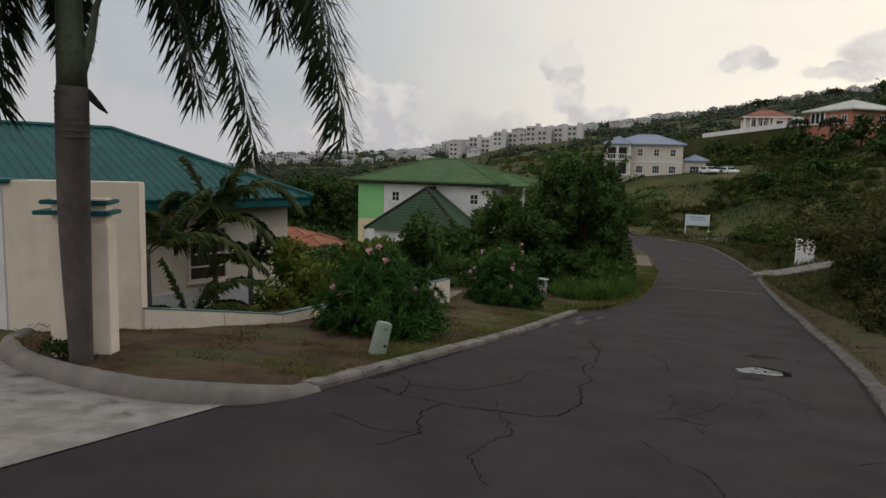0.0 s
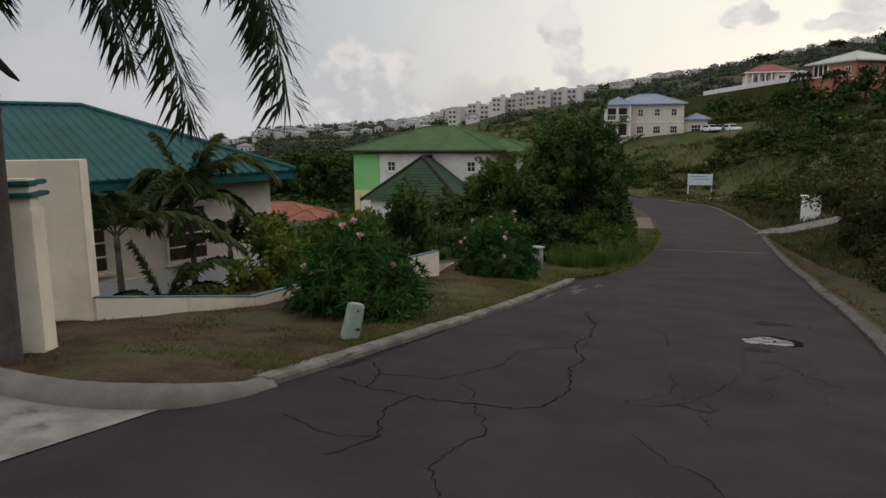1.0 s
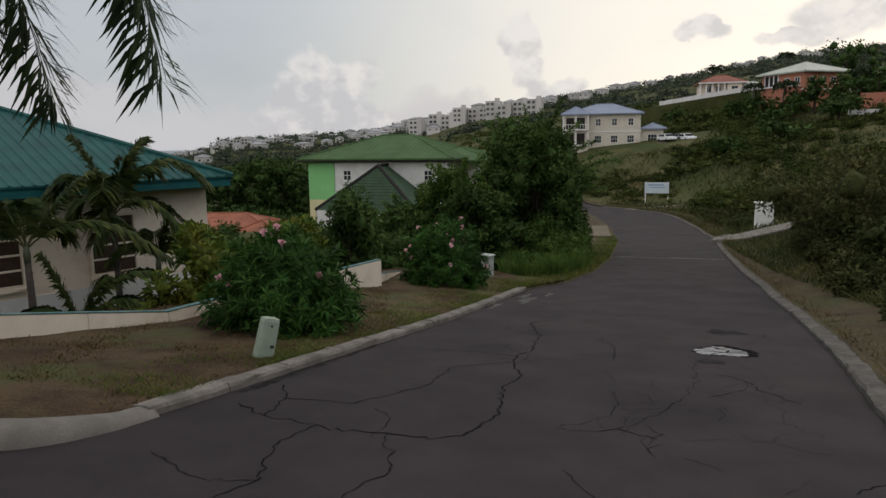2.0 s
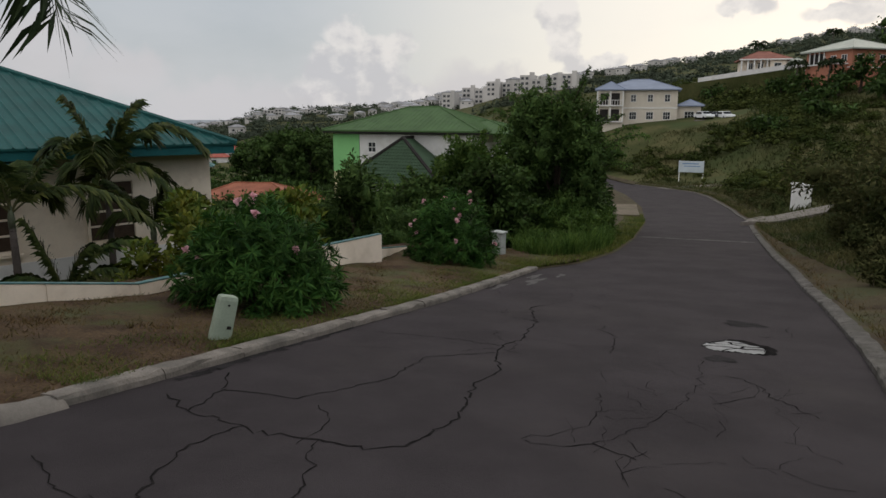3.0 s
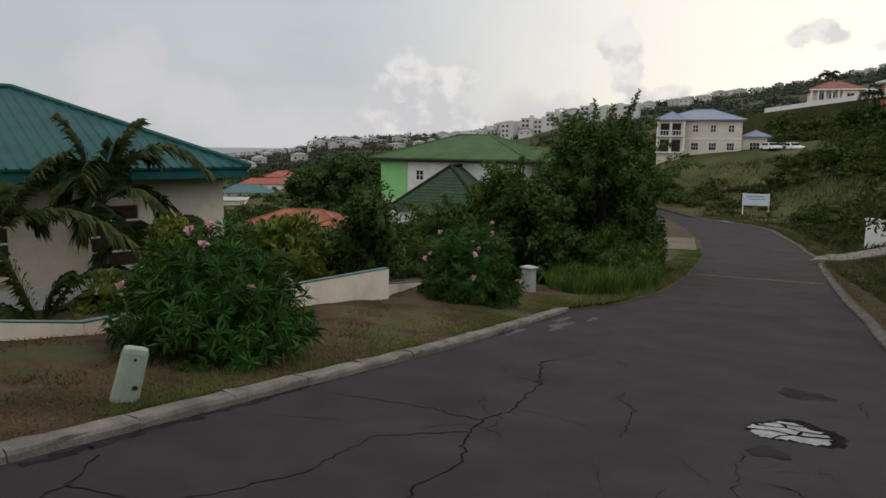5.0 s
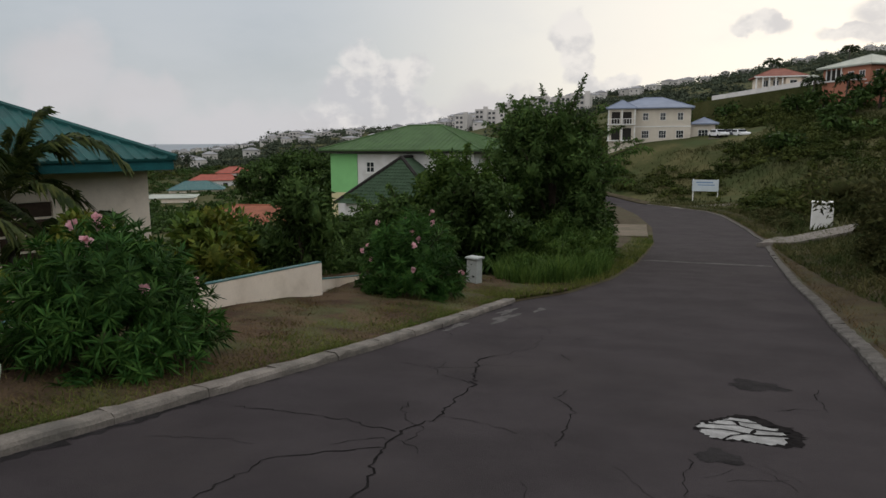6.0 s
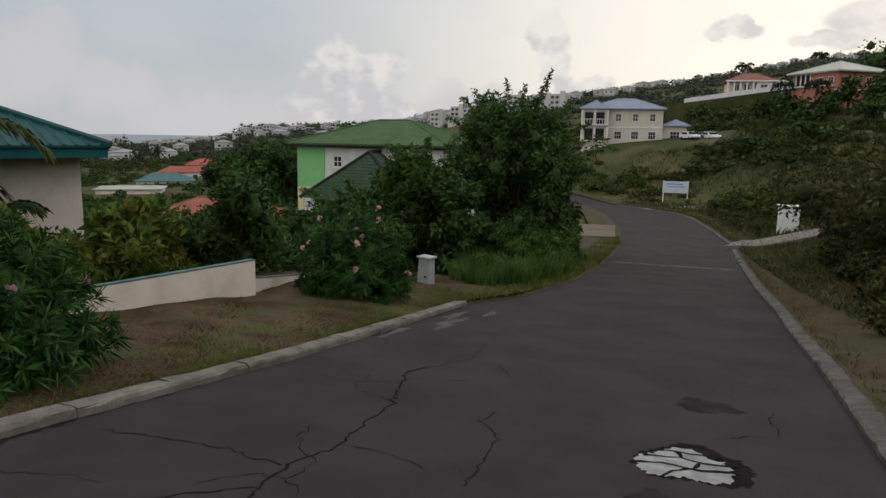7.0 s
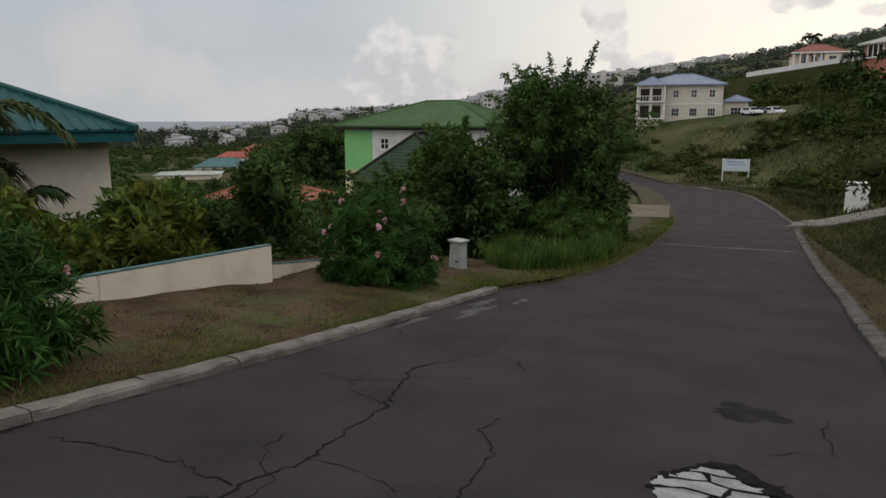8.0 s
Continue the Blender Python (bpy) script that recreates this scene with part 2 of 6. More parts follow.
CROWNSHAFT = material("palm_crownshaft", (0.10, 0.115, 0.075), 0.6, vary=0.25, scale=2.5, fine=25, bump=0.3, bump_scale=10, stain=(0.05, 0.045, 0.035), stain_scale=1.4, stain_amount=0.8)
FROND = material("palm_leaflet", (0.021, 0.036, 0.012), 0.6, spec=0.1, vary=0.25, scale=2, island=0.35, bump=0.0, through_light=0.12)
SMALL_FROND = material("small_palm_leaflet", (0.036, 0.072, 0.018), 0.6, spec=0.12, vary=0.35, scale=1.5, island=0.5, bump=0.0, through_light=0.2, second=(0.070, 0.085, 0.022))
RACHIS = material("frond_stem", (0.085, 0.085, 0.035), 0.6, vary=0.2, scale=5, bump=0.1)
OLEANDER = material("oleander_leaf", (0.046, 0.118, 0.022), 0.6, spec=0.12, vary=0.35, scale=1.5, island=0.4, bump=0.0, through_light=0.25)
SHRUB = material("shrub_leaf", (0.076, 0.134, 0.034), 0.65, spec=0.1, vary=0.4, scale=0.7, island=0.3, bump=0.0, through_light=0.25)
DEEP = material("dark_shrub_leaf", (0.050, 0.090, 0.022), 0.65, spec=0.08, vary=0.4, scale=0.3, island=0.25, bump=0.0, through_light=0.2)
BRIGHT = material("yellow_green_leaf", (0.230, 0.225, 0.028), 0.6, spec=0.12, vary=0.4, scale=1.3, island=0.4, bump=0.0, through_light=0.3, second=(0.080, 0.165, 0.028))
SCRUB = material("hill_scrub_leaf", (0.055, 0.086, 0.021), 0.8, spec=0.06, vary=0.4, scale=0.16, fine=0.9, island=0.2, bump=0.0, through_light=0.2, second=(0.088, 0.104, 0.028))
# leaf colour lifted and greyed to carry the haze of distance
HAZED_WOODS = material("hazed_woods_leaf", (0.066, 0.082, 0.056), 0.9, spec=0.05, vary=0.25, scale=0.02, fine=0.2, island=0.2, bump=0.0)
GRASS = material("verge_grass", (0.090, 0.150, 0.026), 0.7, spec=0.1, vary=0.35, scale=0.7, island=0.35, bump=0.0, through_light=0.3, second=(0.15, 0.16, 0.04))
DRYGRASS = material("dry_grass_blade", (0.165, 0.112, 0.055), 0.9, spec=0.05, vary=0.3, scale=0.9, island=0.35, bump=0.0, second=(0.095, 0.085, 0.032))
TWIG = material("twig", (0.055, 0.042, 0.032), 0.9, vary=0.3, scale=6, bump=0.4)
PINK = material("pink_petal", (0.72, 0.42, 0.46), 0.6, vary=0.15, scale=8, island=0.3, bump=0.0, through_light=0.3)
DIRT = material("dry_pale_dirt", (0.150, 0.122, 0.090), 0.95, vary=0.25, scale=1.2, fine=30, bump=0.6, bump_scale=40, stain=(0.085, 0.078, 0.045), stain_scale=0.6, stain_amount=0.8)
DUST = material("pale_road_dust", (0.085, 0.080, 0.078), 0.95, vary=0.3, scale=3, fine=40, bump=0.4, bump_scale=60)
NOSE = material("smooth_kerb_concrete", (0.185, 0.168, 0.150), 0.9, vary=0.16, scale=2.0, fine=60, bump=0.4, bump_scale=60, stain=(0.12, 0.112, 0.10), stain_scale=0.9, stain_amount=0.6)
WEED = material("roadside_weed_leaf", (0.068, 0.140, 0.026), 0.65, spec=0.1, vary=0.35, scale=1.1, island=0.35, bump=0.0, through_light=0.3, second=(0.100, 0.165, 0.034))
BANK_LEAF = material("bank_thicket_leaf", (0.078, 0.116, 0.036), 0.8, spec=0.05, vary=0.45, scale=0.5, fine=3.0, island=0.35, bump=0.0, through_light=0.25, second=(0.115, 0.108, 0.045))
FADED_ROOF = material("faded_red_roof", (0.24, 0.10, 0.075), 0.75, vary=0.15, scale=0.7, fine=8, bump=0.3, bump_scale=5)


# ---- helpers of this place ----
KY = [-60, 17, 35, 50, 100, 140, 165, 260]
KZ = [7.54, -1.54, -3.15, -4.25, -6.6, -5.4, -3.0, 10.0]
LEFT_Y, LEFT_X = [-40, 2.7, 3.3, 4.3, 5, 8, 11, 14, 17.4, 19.3, 23, 29, 41, 56, 73, 90, 110, 140], [-4.75, -4.75, -4.62, -4.36, -4.31, -4.17, -4.02, -4.05, -4.14, -3.45, -3.1, -3.3, -4.2, -6.2, -9.8, -14.4, -24, -46]
RIGHT_Y, RIGHT_X = [-40, 6, 10, 14, 20, 24, 33, 46, 56, 72, 80, 88, 100, 120, 140], [1.4, 1.5, 1.7, 1.72, 1.6, 1.4, 1.2, 0.96, 0, -2.1, -3.9, -7.5, -13.5, -27, -42]


def smooth(v, lo, hi):
    s = np.clip((v - lo) / (hi - lo), 0, 1)
    return s * s * (3 - 2 * s)


def road_z(x, y):
    return np.interp(y, KY, KZ) + 0.02 * np.clip(x, -12, 8)


def road_left(y):
    return np.interp(y, LEFT_Y, LEFT_X)


def road_right(y):
    return np.interp(y, RIGHT_Y, RIGHT_X)


SKY_B = [-180, -95, -60, -46, -43, -38, -37, -33, -26, -23, -20, -17, -13, -7.6, -3.4, 0, 2.6, 5.7, 10, 14, 40, 95, 180]
SKY_E = [-1.0, -1.0, -1.0, -0.9, -0.8, -0.3, 0.35, 0.6, 0.95, 1.5, 1.8, 2.5, 3.0, 3.7, 4.3, 4.8, 5.3, 5.8, 6.0, 6.3, 9.0, 8.0, -1.0]
SKY_R = [900, 900, 1200, 1300, 1300, 1000, 950, 900, 800, 700, 640, 600, 570, 640, 780, 860, 900, 900, 820, 700, 300, 250, 900]


def near_z(x, y):
    base = road_z(x, y)
    dl, dr = road_left(y) - x, x - road_right(y)
    lawn = base + 0.06 + 0.03 * np.clip(dl, 0, 3.4)
    u = np.maximum(0, 0.05 * (-x - 9)) + np.maximum(0, 0.07 * (y - 12))
    valley = -1.55 - 30 * (1 - np.exp(-u / 30)) + np.where(y < 5, 0.06 * (5 - y), 0)
    start = np.interp(y, [-30, 3.5, 5.5, 18, 21, 30, 60, 110], [14, 9, 3.3, 3.3, 1.6, 1.0, 2.0, 3.0])
    width = np.interp(y, [-30, 3.5, 5.5, 18, 24, 60, 110], [14, 6, 1.3, 2.0, 7, 14, 30])
    left = lawn + (valley - lawn) * smooth(dl, start, start + width)
    bank = 0.08 + 0.03 * np.clip(dr, 0, 1.2) + 0.27 * np.clip(dr - 1.2, 0, 19) + 0.15 * np.maximum(dr - 20.2, 0)
    bank = 0.08 + (bank - 0.08) * (1 - 0.8 * smooth(y, 62, 86) * (1 - smooth(y, 102, 124)) * (1 - smooth(dr, 10, 26)))
    knoll = 1.2 * np.exp(-(((x + 20) / 13) ** 2) - ((y - 136) / 13) ** 2)
    return np.where(dl > 0, left, np.where(dr > 0, base + bank + knoll, base))


def ground_z(x, y):
    x, y = np.asarray(x, float), np.asarray(y, float)
    r, b = np.hypot(x, y), np.degrees(np.arctan2(x, y))
    k = np.minimum(1, 170 / np.maximum(r, 1e-6))
    z = near_z(x * k, y * k)
    crest_r = np.interp(b, SKY_B, SKY_R)
    crest = 1.7 + crest_r * np.tan(np.radians(np.interp(b, SKY_B, SKY_E)))
    s = np.clip((r - 170) / (crest_r - 170), 0, 1)
    far = z + (crest - z) * s ** 1.15
    far = np.where(r > crest_r, crest - (r - crest_r) * 0.06, far)
    lump = np.sin(x * 0.031 + 1.3) * np.sin(y * 0.027) * 2.2 * smooth(r, 120, 300)
    return np.maximum(np.where(r > 170, far + lump * (1 - s), z), -30.0)


def gz(x, y):
    return float(ground_z(x, y))


def mesh_object(name, verts, faces, mat, parent=None, label="", smooth_shade=False):
    me = bpy.data.meshes.new(name)
    if len(verts):
        me.from_pydata([tuple(v) for v in np.asarray(verts, float).tolist()], [], [tuple(f) for f in (faces.tolist() if hasattr(faces, "tolist") else faces)])
    if smooth_shade:
        me.polygons.foreach_set("use_smooth", [True] * len(me.polygons))
    me.materials.append(mat)
    ob = new(name, me)
    if parent:
        ob.parent = parent
    return tagged(ob, label)


def part(name, bm, mat, parent, label="", soft=False):
    bmesh.ops.recalc_face_normals(bm, faces=bm.faces[:])
    me = bpy.data.meshes.new(name)
    bm.to_mesh(me)
    bm.free()
    if soft:
        me.polygons.foreach_set("use_smooth", [True] * len(me.polygons))
    me.materials.append(mat)
    ob = new(name, me)
    ob.parent = parent
    return tagged(ob, label)


def thing(name, m, label, category, group="", kind=""):
    ob = new(name)
    ob.empty_display_size = 0.2
    ob.matrix_basis = m
    return tagged(ob, label, category, group, kind)


def box(x0, x1, y0, y1, z0, z1, bevel=0.0, bm=None):
    own = bm is None
    bm = bm or bmesh.new()
    m = Matrix.Translation(((x0 + x1) / 2, (y0 + y1) / 2, (z0 + z1) / 2)) @ Matrix.Diagonal((x1 - x0, y1 - y0, z1 - z0, 1))
    bmesh.ops.create_cube(bm, size=1, matrix=m)
    if bevel and own:
        bmesh.ops.bevel(bm, geom=bm.edges[:], offset=bevel, segments=2, affect="EDGES", profile=0.6)
    return bm


def tube(points, radii, sides=8, cap=True, bm=None):
    bm = bm or bmesh.new()
    pts = [Vector(p) for p in points]
    rings = []
    for k, p in enumerate(pts):
        way = (pts[min(k + 1, len(pts) - 1)] - pts[max(k - 1, 0)]).normalized()
        a = way.orthogonal().normalized() if abs(way.z) < 0.9 else Vector((1, 0, 0)).cross(way).normalized()
        b = way.cross(a)
        rings.append([bm.verts.new(p + float(radii[k]) * (math.cos(2 * math.pi * s / sides) * a + math.sin(2 * math.pi * s / sides) * b)) for s in range(sides)])
    for lo, hi in zip(rings, rings[1:]):
        for s in range(sides):
            bm.faces.new((lo[s], lo[(s + 1) % sides], hi[(s + 1) % sides], hi[s]))
    if cap:
        bm.faces.new(rings[0][::-1])
        bm.faces.new(rings[-1])
    return bm


def strip_mesh(name, ys, inner, outer, lift_in, lift_out, cross, mat, label, category, wobble=0.0):
    """A sheet along the road between two lines, following the road's fall."""
    ys = np.asarray(ys, float)
    s = np.linspace(0, 1, cross)
    yy = np.repeat(ys[:, None], cross, 1)
    xx = inner(ys)[:, None] * (1 - s) + outer(ys)[:, None] * s
    far_lift = lift_out(ys)[:, None] if callable(lift_out) else lift_out
    zz = road_z(xx, yy) + lift_in * (1 - s) + far_lift * s
    if wobble:
        zz = zz + wobble * (np.sin(xx * 5.1 + yy * 2.3) + np.sin(yy * 6.7 - xx * 3.9)) * np.sin(np.pi * s)
    verts = np.stack([xx, yy, zz], -1).reshape(-1, 3)
    k = np.arange(len(ys) - 1)[:, None] * cross + np.arange(cross - 1)
    faces = np.stack([k, k + 1, k + cross + 1, k + cross], -1).reshape(-1, 4)
    ob = mesh_object(name, verts, faces, mat, smooth_shade=True)
    return tagged(ob, label, category, kind="structure")


# ---- leaves ----
def leaf_quads(centres, ways, length, width, rng, droop=0.25):
    """Pointed leaves: base, two flanks and tip, each turned at random about its own way."""
    n = len(centres)
    ways = ways / (np.linalg.norm(ways, axis=1, keepdims=True) + 1e-9)
    ref = rng.normal(size=(n, 3))
    side = np.cross(ways, ref)
    side /= np.linalg.norm(side, axis=1, keepdims=True) + 1e-9
    ln = (length * rng.uniform(0.6, 1.3, n))[:, None]
    wd = (width * rng.uniform(0.7, 1.2, n))[:, None]
    mid = centres + ways * ln * 0.45
    tip = centres + ways * ln + np.array([0, 0, -1.0]) * ln * droop
    verts = np.stack([centres, mid - side * wd / 2, tip, mid + side * wd / 2], 1).reshape(-1, 3)
    return verts, np.arange(4 * n).reshape(-1, 4)


def blossom(c, way, rng, petals=18, size=0.07):
    """A head of petals that spring from one point."""
    d = rng.normal(size=(petals, 3)) + way * 0.8
    d /= np.linalg.norm(d, axis=1, keepdims=True)
    side = np.cross(d, rng.normal(size=(petals, 3)))
    side /= np.linalg.norm(side, axis=1, keepdims=True)
    ln = (size * rng.uniform(0.7, 1.2, petals))[:, None]
    mid, tip = c + d * ln * 0.6, c + d * ln
    verts = np.concatenate([[c], np.stack([mid - side * ln * 0.4, tip, mid + side * ln * 0.4], 1).reshape(-1, 3)])
    return verts, [(0, 1 + 3 * k, 2 + 3 * k, 3 + 3 * k) for k in range(petals)]


def blob_points(rng, n, blobs, shell=0.35):
    """Points and outward ways in and on a cluster of ellipsoids (x, y, z, rx, ry, rz)."""
    blobs = np.asarray(blobs, float)
    weight = blobs[:, 3] * blobs[:, 4] + blobs[:, 3] * blobs[:, 5]
    pick = rng.choice(len(blobs), n, p=weight / weight.sum())
    way = rng.normal(size=(n, 3))
    way /= np.linalg.norm(way, axis=1, keepdims=True)
    depth = 1 - shell * rng.random(n) ** 1.5
    pts = blobs[pick, :3] + way * blobs[pick, 3:] * depth[:, None]
    return pts, way


ico = bmesh.new()
bmesh.ops.create_icosphere(ico, subdivisions=1, radius=1)
ICO_V = np.array([v.co[:] for v in ico.verts])
ICO_F = np.array([[v.index for v in f.verts] for f in ico.faces])
bmesh.ops.subdivide_edges(ico, edges=ico.edges[:], cuts=1, use_grid_fill=True)
bmesh.ops.triangulate(ico, faces=ico.faces[:])
ico.verts.index_update()
ICO2_V = np.array([v.co.normalized()[:] for v in ico.verts])
ICO2_F = np.array([[v.index for v in f.verts] for f in ico.faces])
ico.free()


def foliage(name, pts, ways, out, length, width, mat, parent, rng, droop=0.25, blobs=(), core=0.75, fine=False):
    """Leaves whose shading follows the clump that they clothe, over a dark leafy heart."""
    v, f = leaf_quads(pts, ways, length, width, rng, droop)
    q = v.reshape(-1, 4, 3)
    nrm = np.cross(q[:, 1] - q[:, 0], q[:, 2] - q[:, 0])
    flip = (nrm * out).sum(1) < 0
    q[flip] = q[flip][:, [0, 3, 2, 1]]
    soft_n = out * 0.9 + np.array([0, 0, 0.25]) + rng.normal(size=out.shape) * 0.38
    soft_n /= np.linalg.norm(soft_n, axis=1, keepdims=True) + 1e-9
    verts, norms, faces = [q.reshape(-1, 3)], [np.repeat(soft_n, 4, 0)], f.tolist()
    base_v, base_f = (ICO2_V, ICO2_F) if fine else (ICO_V, ICO_F)
    n0 = len(verts[0])
    for b in blobs:
        b = np.asarray(b, float)
        cv = base_v * (core * (1 + rng.normal(size=(len(base_v), 1)) * 0.13)) * b[3:] + b[:3]
        verts.append(cv)
        norms.append(base_v)
        faces += (base_f + n0).tolist()
        n0 += len(cv)
    verts, norms = np.concatenate(verts), np.concatenate(norms)
    ob = mesh_object(name, verts, faces, mat, parent)
    ob.data.normals_split_custom_set_from_vertices(norms.tolist())
    return ob


def bush_blobs(rng, count, rx, ry, height, size=(0.3, 0.5), floor=0.0):
    out = []
    for _ in range(count):
        a, q = rng.uniform(0, 2 * math.pi), math.sqrt(rng.random())
        h = rng.uniform(0.12, 1.0)
        spread = math.sqrt(max(0.05, 1 - (h - 0.35) ** 2 * 1.6))
        s = rng.uniform(*size)
        out.append((math.cos(a) * q * rx * spread * 0.8, math.sin(a) * q * ry * spread * 0.8, max(floor + 0.15, h * height - s * 0.6), s * rx, s * ry, s * height * 0.6))
    return out


def make_bush(name, m, label, category, rng, blobs, n, length, width, mat, up=0.5, stems=7, reach=0.8, flowers=0, droop=0.25, group=""):
    ob = thing(name, m, label, category, group)
    pts, way = blob_points(rng, n, blobs, 0.6)
    keep = pts[:, 2] > 0.03
    pts, way = pts[keep], way[keep]
    out = way
    way = way * 0.6 + np.array([0, 0, up]) + rng.normal(size=way.shape) * 0.6
    foliage("foliage", pts, way, out, length, width, mat, ob, rng, droop, [b for b in blobs if b[2] - b[5] * 0.7 > -0.05], 0.48, True)
    bs = np.asarray(blobs)
    for k in range(stems):
        b = bs[k % len(bs)]
        a = rng.uniform(0, 6.28)
        foot = Vector((0.12 * math.cos(a), 0.12 * math.sin(a), -0.05))
        top = Vector(b[:3]) * reach
        bend = foot.lerp(top, 0.5) + Vector((0, 0, 0.12 * top.z))
        part("stem", tube([foot, bend, top], [0.028, 0.02, 0.01], 6), TWIG, ob)
    for k in range(flowers):
        p, w = blob_points(rng, 1, blobs, 0.02)
        if p[0][2] < 0.3:
            continue
        c = p[0] + w[0] * 0.08
        fv, ff = blossom(c, w[0], rng)
        mesh_object("flower", fv, ff, PINK, ob, "pale pink oleander blossom")
    return ob


def make_oleander(m, label, rng, rx, ry, height, stems, leaves, blooms):
    """An oleander: many stems that rise and spread from one foot, with narrow leaves round their outer part."""
    ob = thing("oleander_bush", m, label, "bush", "oleander bushes")
    all_p, all_w, all_o = [], [], []
    tips = []
    for k in range(stems):
        a, el = rng.uniform(0, 6.283), math.asin(rng.uniform(-0.12, 1.0))
        q = rng.uniform(0.72, 1.06)
        tip = np.array([math.cos(a) * math.cos(el) * rx * q, math.sin(a) * math.cos(el) * ry * q, max(0.07, 0.18 + math.sin(el) * (height - 0.18) * q)])
        foot = np.array([tip[0] * 0.12, tip[1] * 0.12, -0.03])
        bend = np.array([tip[0] * 0.55, tip[1] * 0.55, tip[2] * 0.62 + 0.12])
        if k < 34:
            part("stem", tube([foot, bend, tip], [0.016, 0.011, 0.005], 5), TWIG, ob)
        t = rng.uniform(0.35, 1.0, leaves) ** 0.8
        t = t[:, None]
        p = foot * (1 - t) ** 2 + 2 * bend * t * (1 - t) + tip * t ** 2
        along_w = 2 * (bend - foot) * (1 - t) + 2 * (tip - bend) * t
        along_w /= np.linalg.norm(along_w, axis=1, keepdims=True)
        spin = rng.normal(size=(leaves, 3))
        spin -= (spin * along_w).sum(1, keepdims=True) * along_w
        spin /= np.linalg.norm(spin, axis=1, keepdims=True)
        all_p.append(p)
        all_w.append(along_w * rng.uniform(0.3, 1.0, (leaves, 1)) + spin * 0.85)
        o = p / np.array([rx, ry, height]) - [0, 0, 0.25]
        all_o.append(o / (np.linalg.norm(o, axis=1, keepdims=True) + 1e-6))
        ring_n = 13
        w_tip = along_w[-1]
        spin = rng.normal(size=(ring_n, 3))
        spin -= (spin @ w_tip)[:, None] * w_tip
        spin /= np.linalg.norm(spin, axis=1, keepdims=True)
        all_p.append(np.repeat(tip[None], ring_n, 0))
        all_w.append(w_tip * rng.uniform(0.15, 1.2, (ring_n, 1)) + spin)
        all_o.append(np.repeat((tip / np.array([rx, ry, height]))[None], ring_n, 0))
        if tip[2] > 0.45:
            tips.append((tip, along_w[-1]))
    hearts = [(0, 0, height * 0.40, rx * 0.95, ry * 0.95, height * 0.52), (rx * 0.25, 0.1, height * 0.5, rx * 0.6, ry * 0.7, height * 0.45), (-rx * 0.3, -0.1, height * 0.45, rx * 0.6, ry * 0.7, height * 0.45)]
    foliage("foliage", np.concatenate(all_p), np.concatenate(all_w), np.concatenate(all_o), 0.175, 0.024, OLEANDER, ob, rng, 0.10, hearts, 0.40, True)
    for k in range(blooms):
        tip, w = tips[int(rng.integers(len(tips)))]
        c = tip + w * 0.05
        fv, ff = blossom(c, w, rng)
        mesh_object("flower", fv, ff, PINK, ob, "pale pink oleander blossom")
    return ob


def make_frond(reach, up, end, leaf, width, rng, name, mat, parent, m, hang=0.6, pairs=46, base=0.12, plume=0.4, stem=0.022, belly=0.5):
    """A pinnate frond along +x on an arch (reach, height of the bend, height of the tip), with leaflets in two rows."""
    xs = np.linspace(0, 1, 16)
    bend, tip_p = np.array([reach * belly, 0, up]), np.array([reach, 0, end])
    path = 2 * (xs * (1 - xs))[:, None] * bend + (xs ** 2)[:, None] * tip_p
    st = part("frond_stem", tube([Vector(p) for p in path], [stem * (1 - 0.85 * s) for s in xs], 5), RACHIS, parent)
    st.matrix_basis = m
    verts, faces = [], []
    for s in np.linspace(base, 1.0, pairs):
        p = 2 * s * (1 - s) * bend + s * s * tip_p
        t = 2 * (1 - 2 * s) * bend + 2 * s * tip_p
        t = t / (np.linalg.norm(t) + 1e-9)
        nrm = np.array([-t[2], 0, t[0]])
        env = leaf * (0.45 + 0.65 * math.sin(math.pi * min(1, 0.15 + 0.72 * s))) * rng.uniform(0.85, 1.1)
        for side in (-1, 1):
            lift = rng.uniform(-plume, plume)
            d = t * rng.uniform(0.45, 0.8) + np.array([0, side * rng.uniform(0.6, 0.95), 0]) + nrm * lift
            d /= np.linalg.norm(d)
            mid = p + d * env * 0.5 + np.array([0, 0, -0.12 * hang * env])
            tip = p + d * env * 0.92 + np.array([0, 0, -hang * env * rng.uniform(0.6, 1.1)])
            w = np.cross(d, nrm)
            w = w / (np.linalg.norm(w) + 1e-9) * width * 0.5 + nrm * width * 0.3 * side
            k = len(verts)
            verts += [p, mid - w, tip, mid + w]
            faces.append((k, k + 1, k + 2, k + 3))
    fo = mesh_object(name, verts, faces, mat, parent)
    fo.matrix_basis = m
    return fo


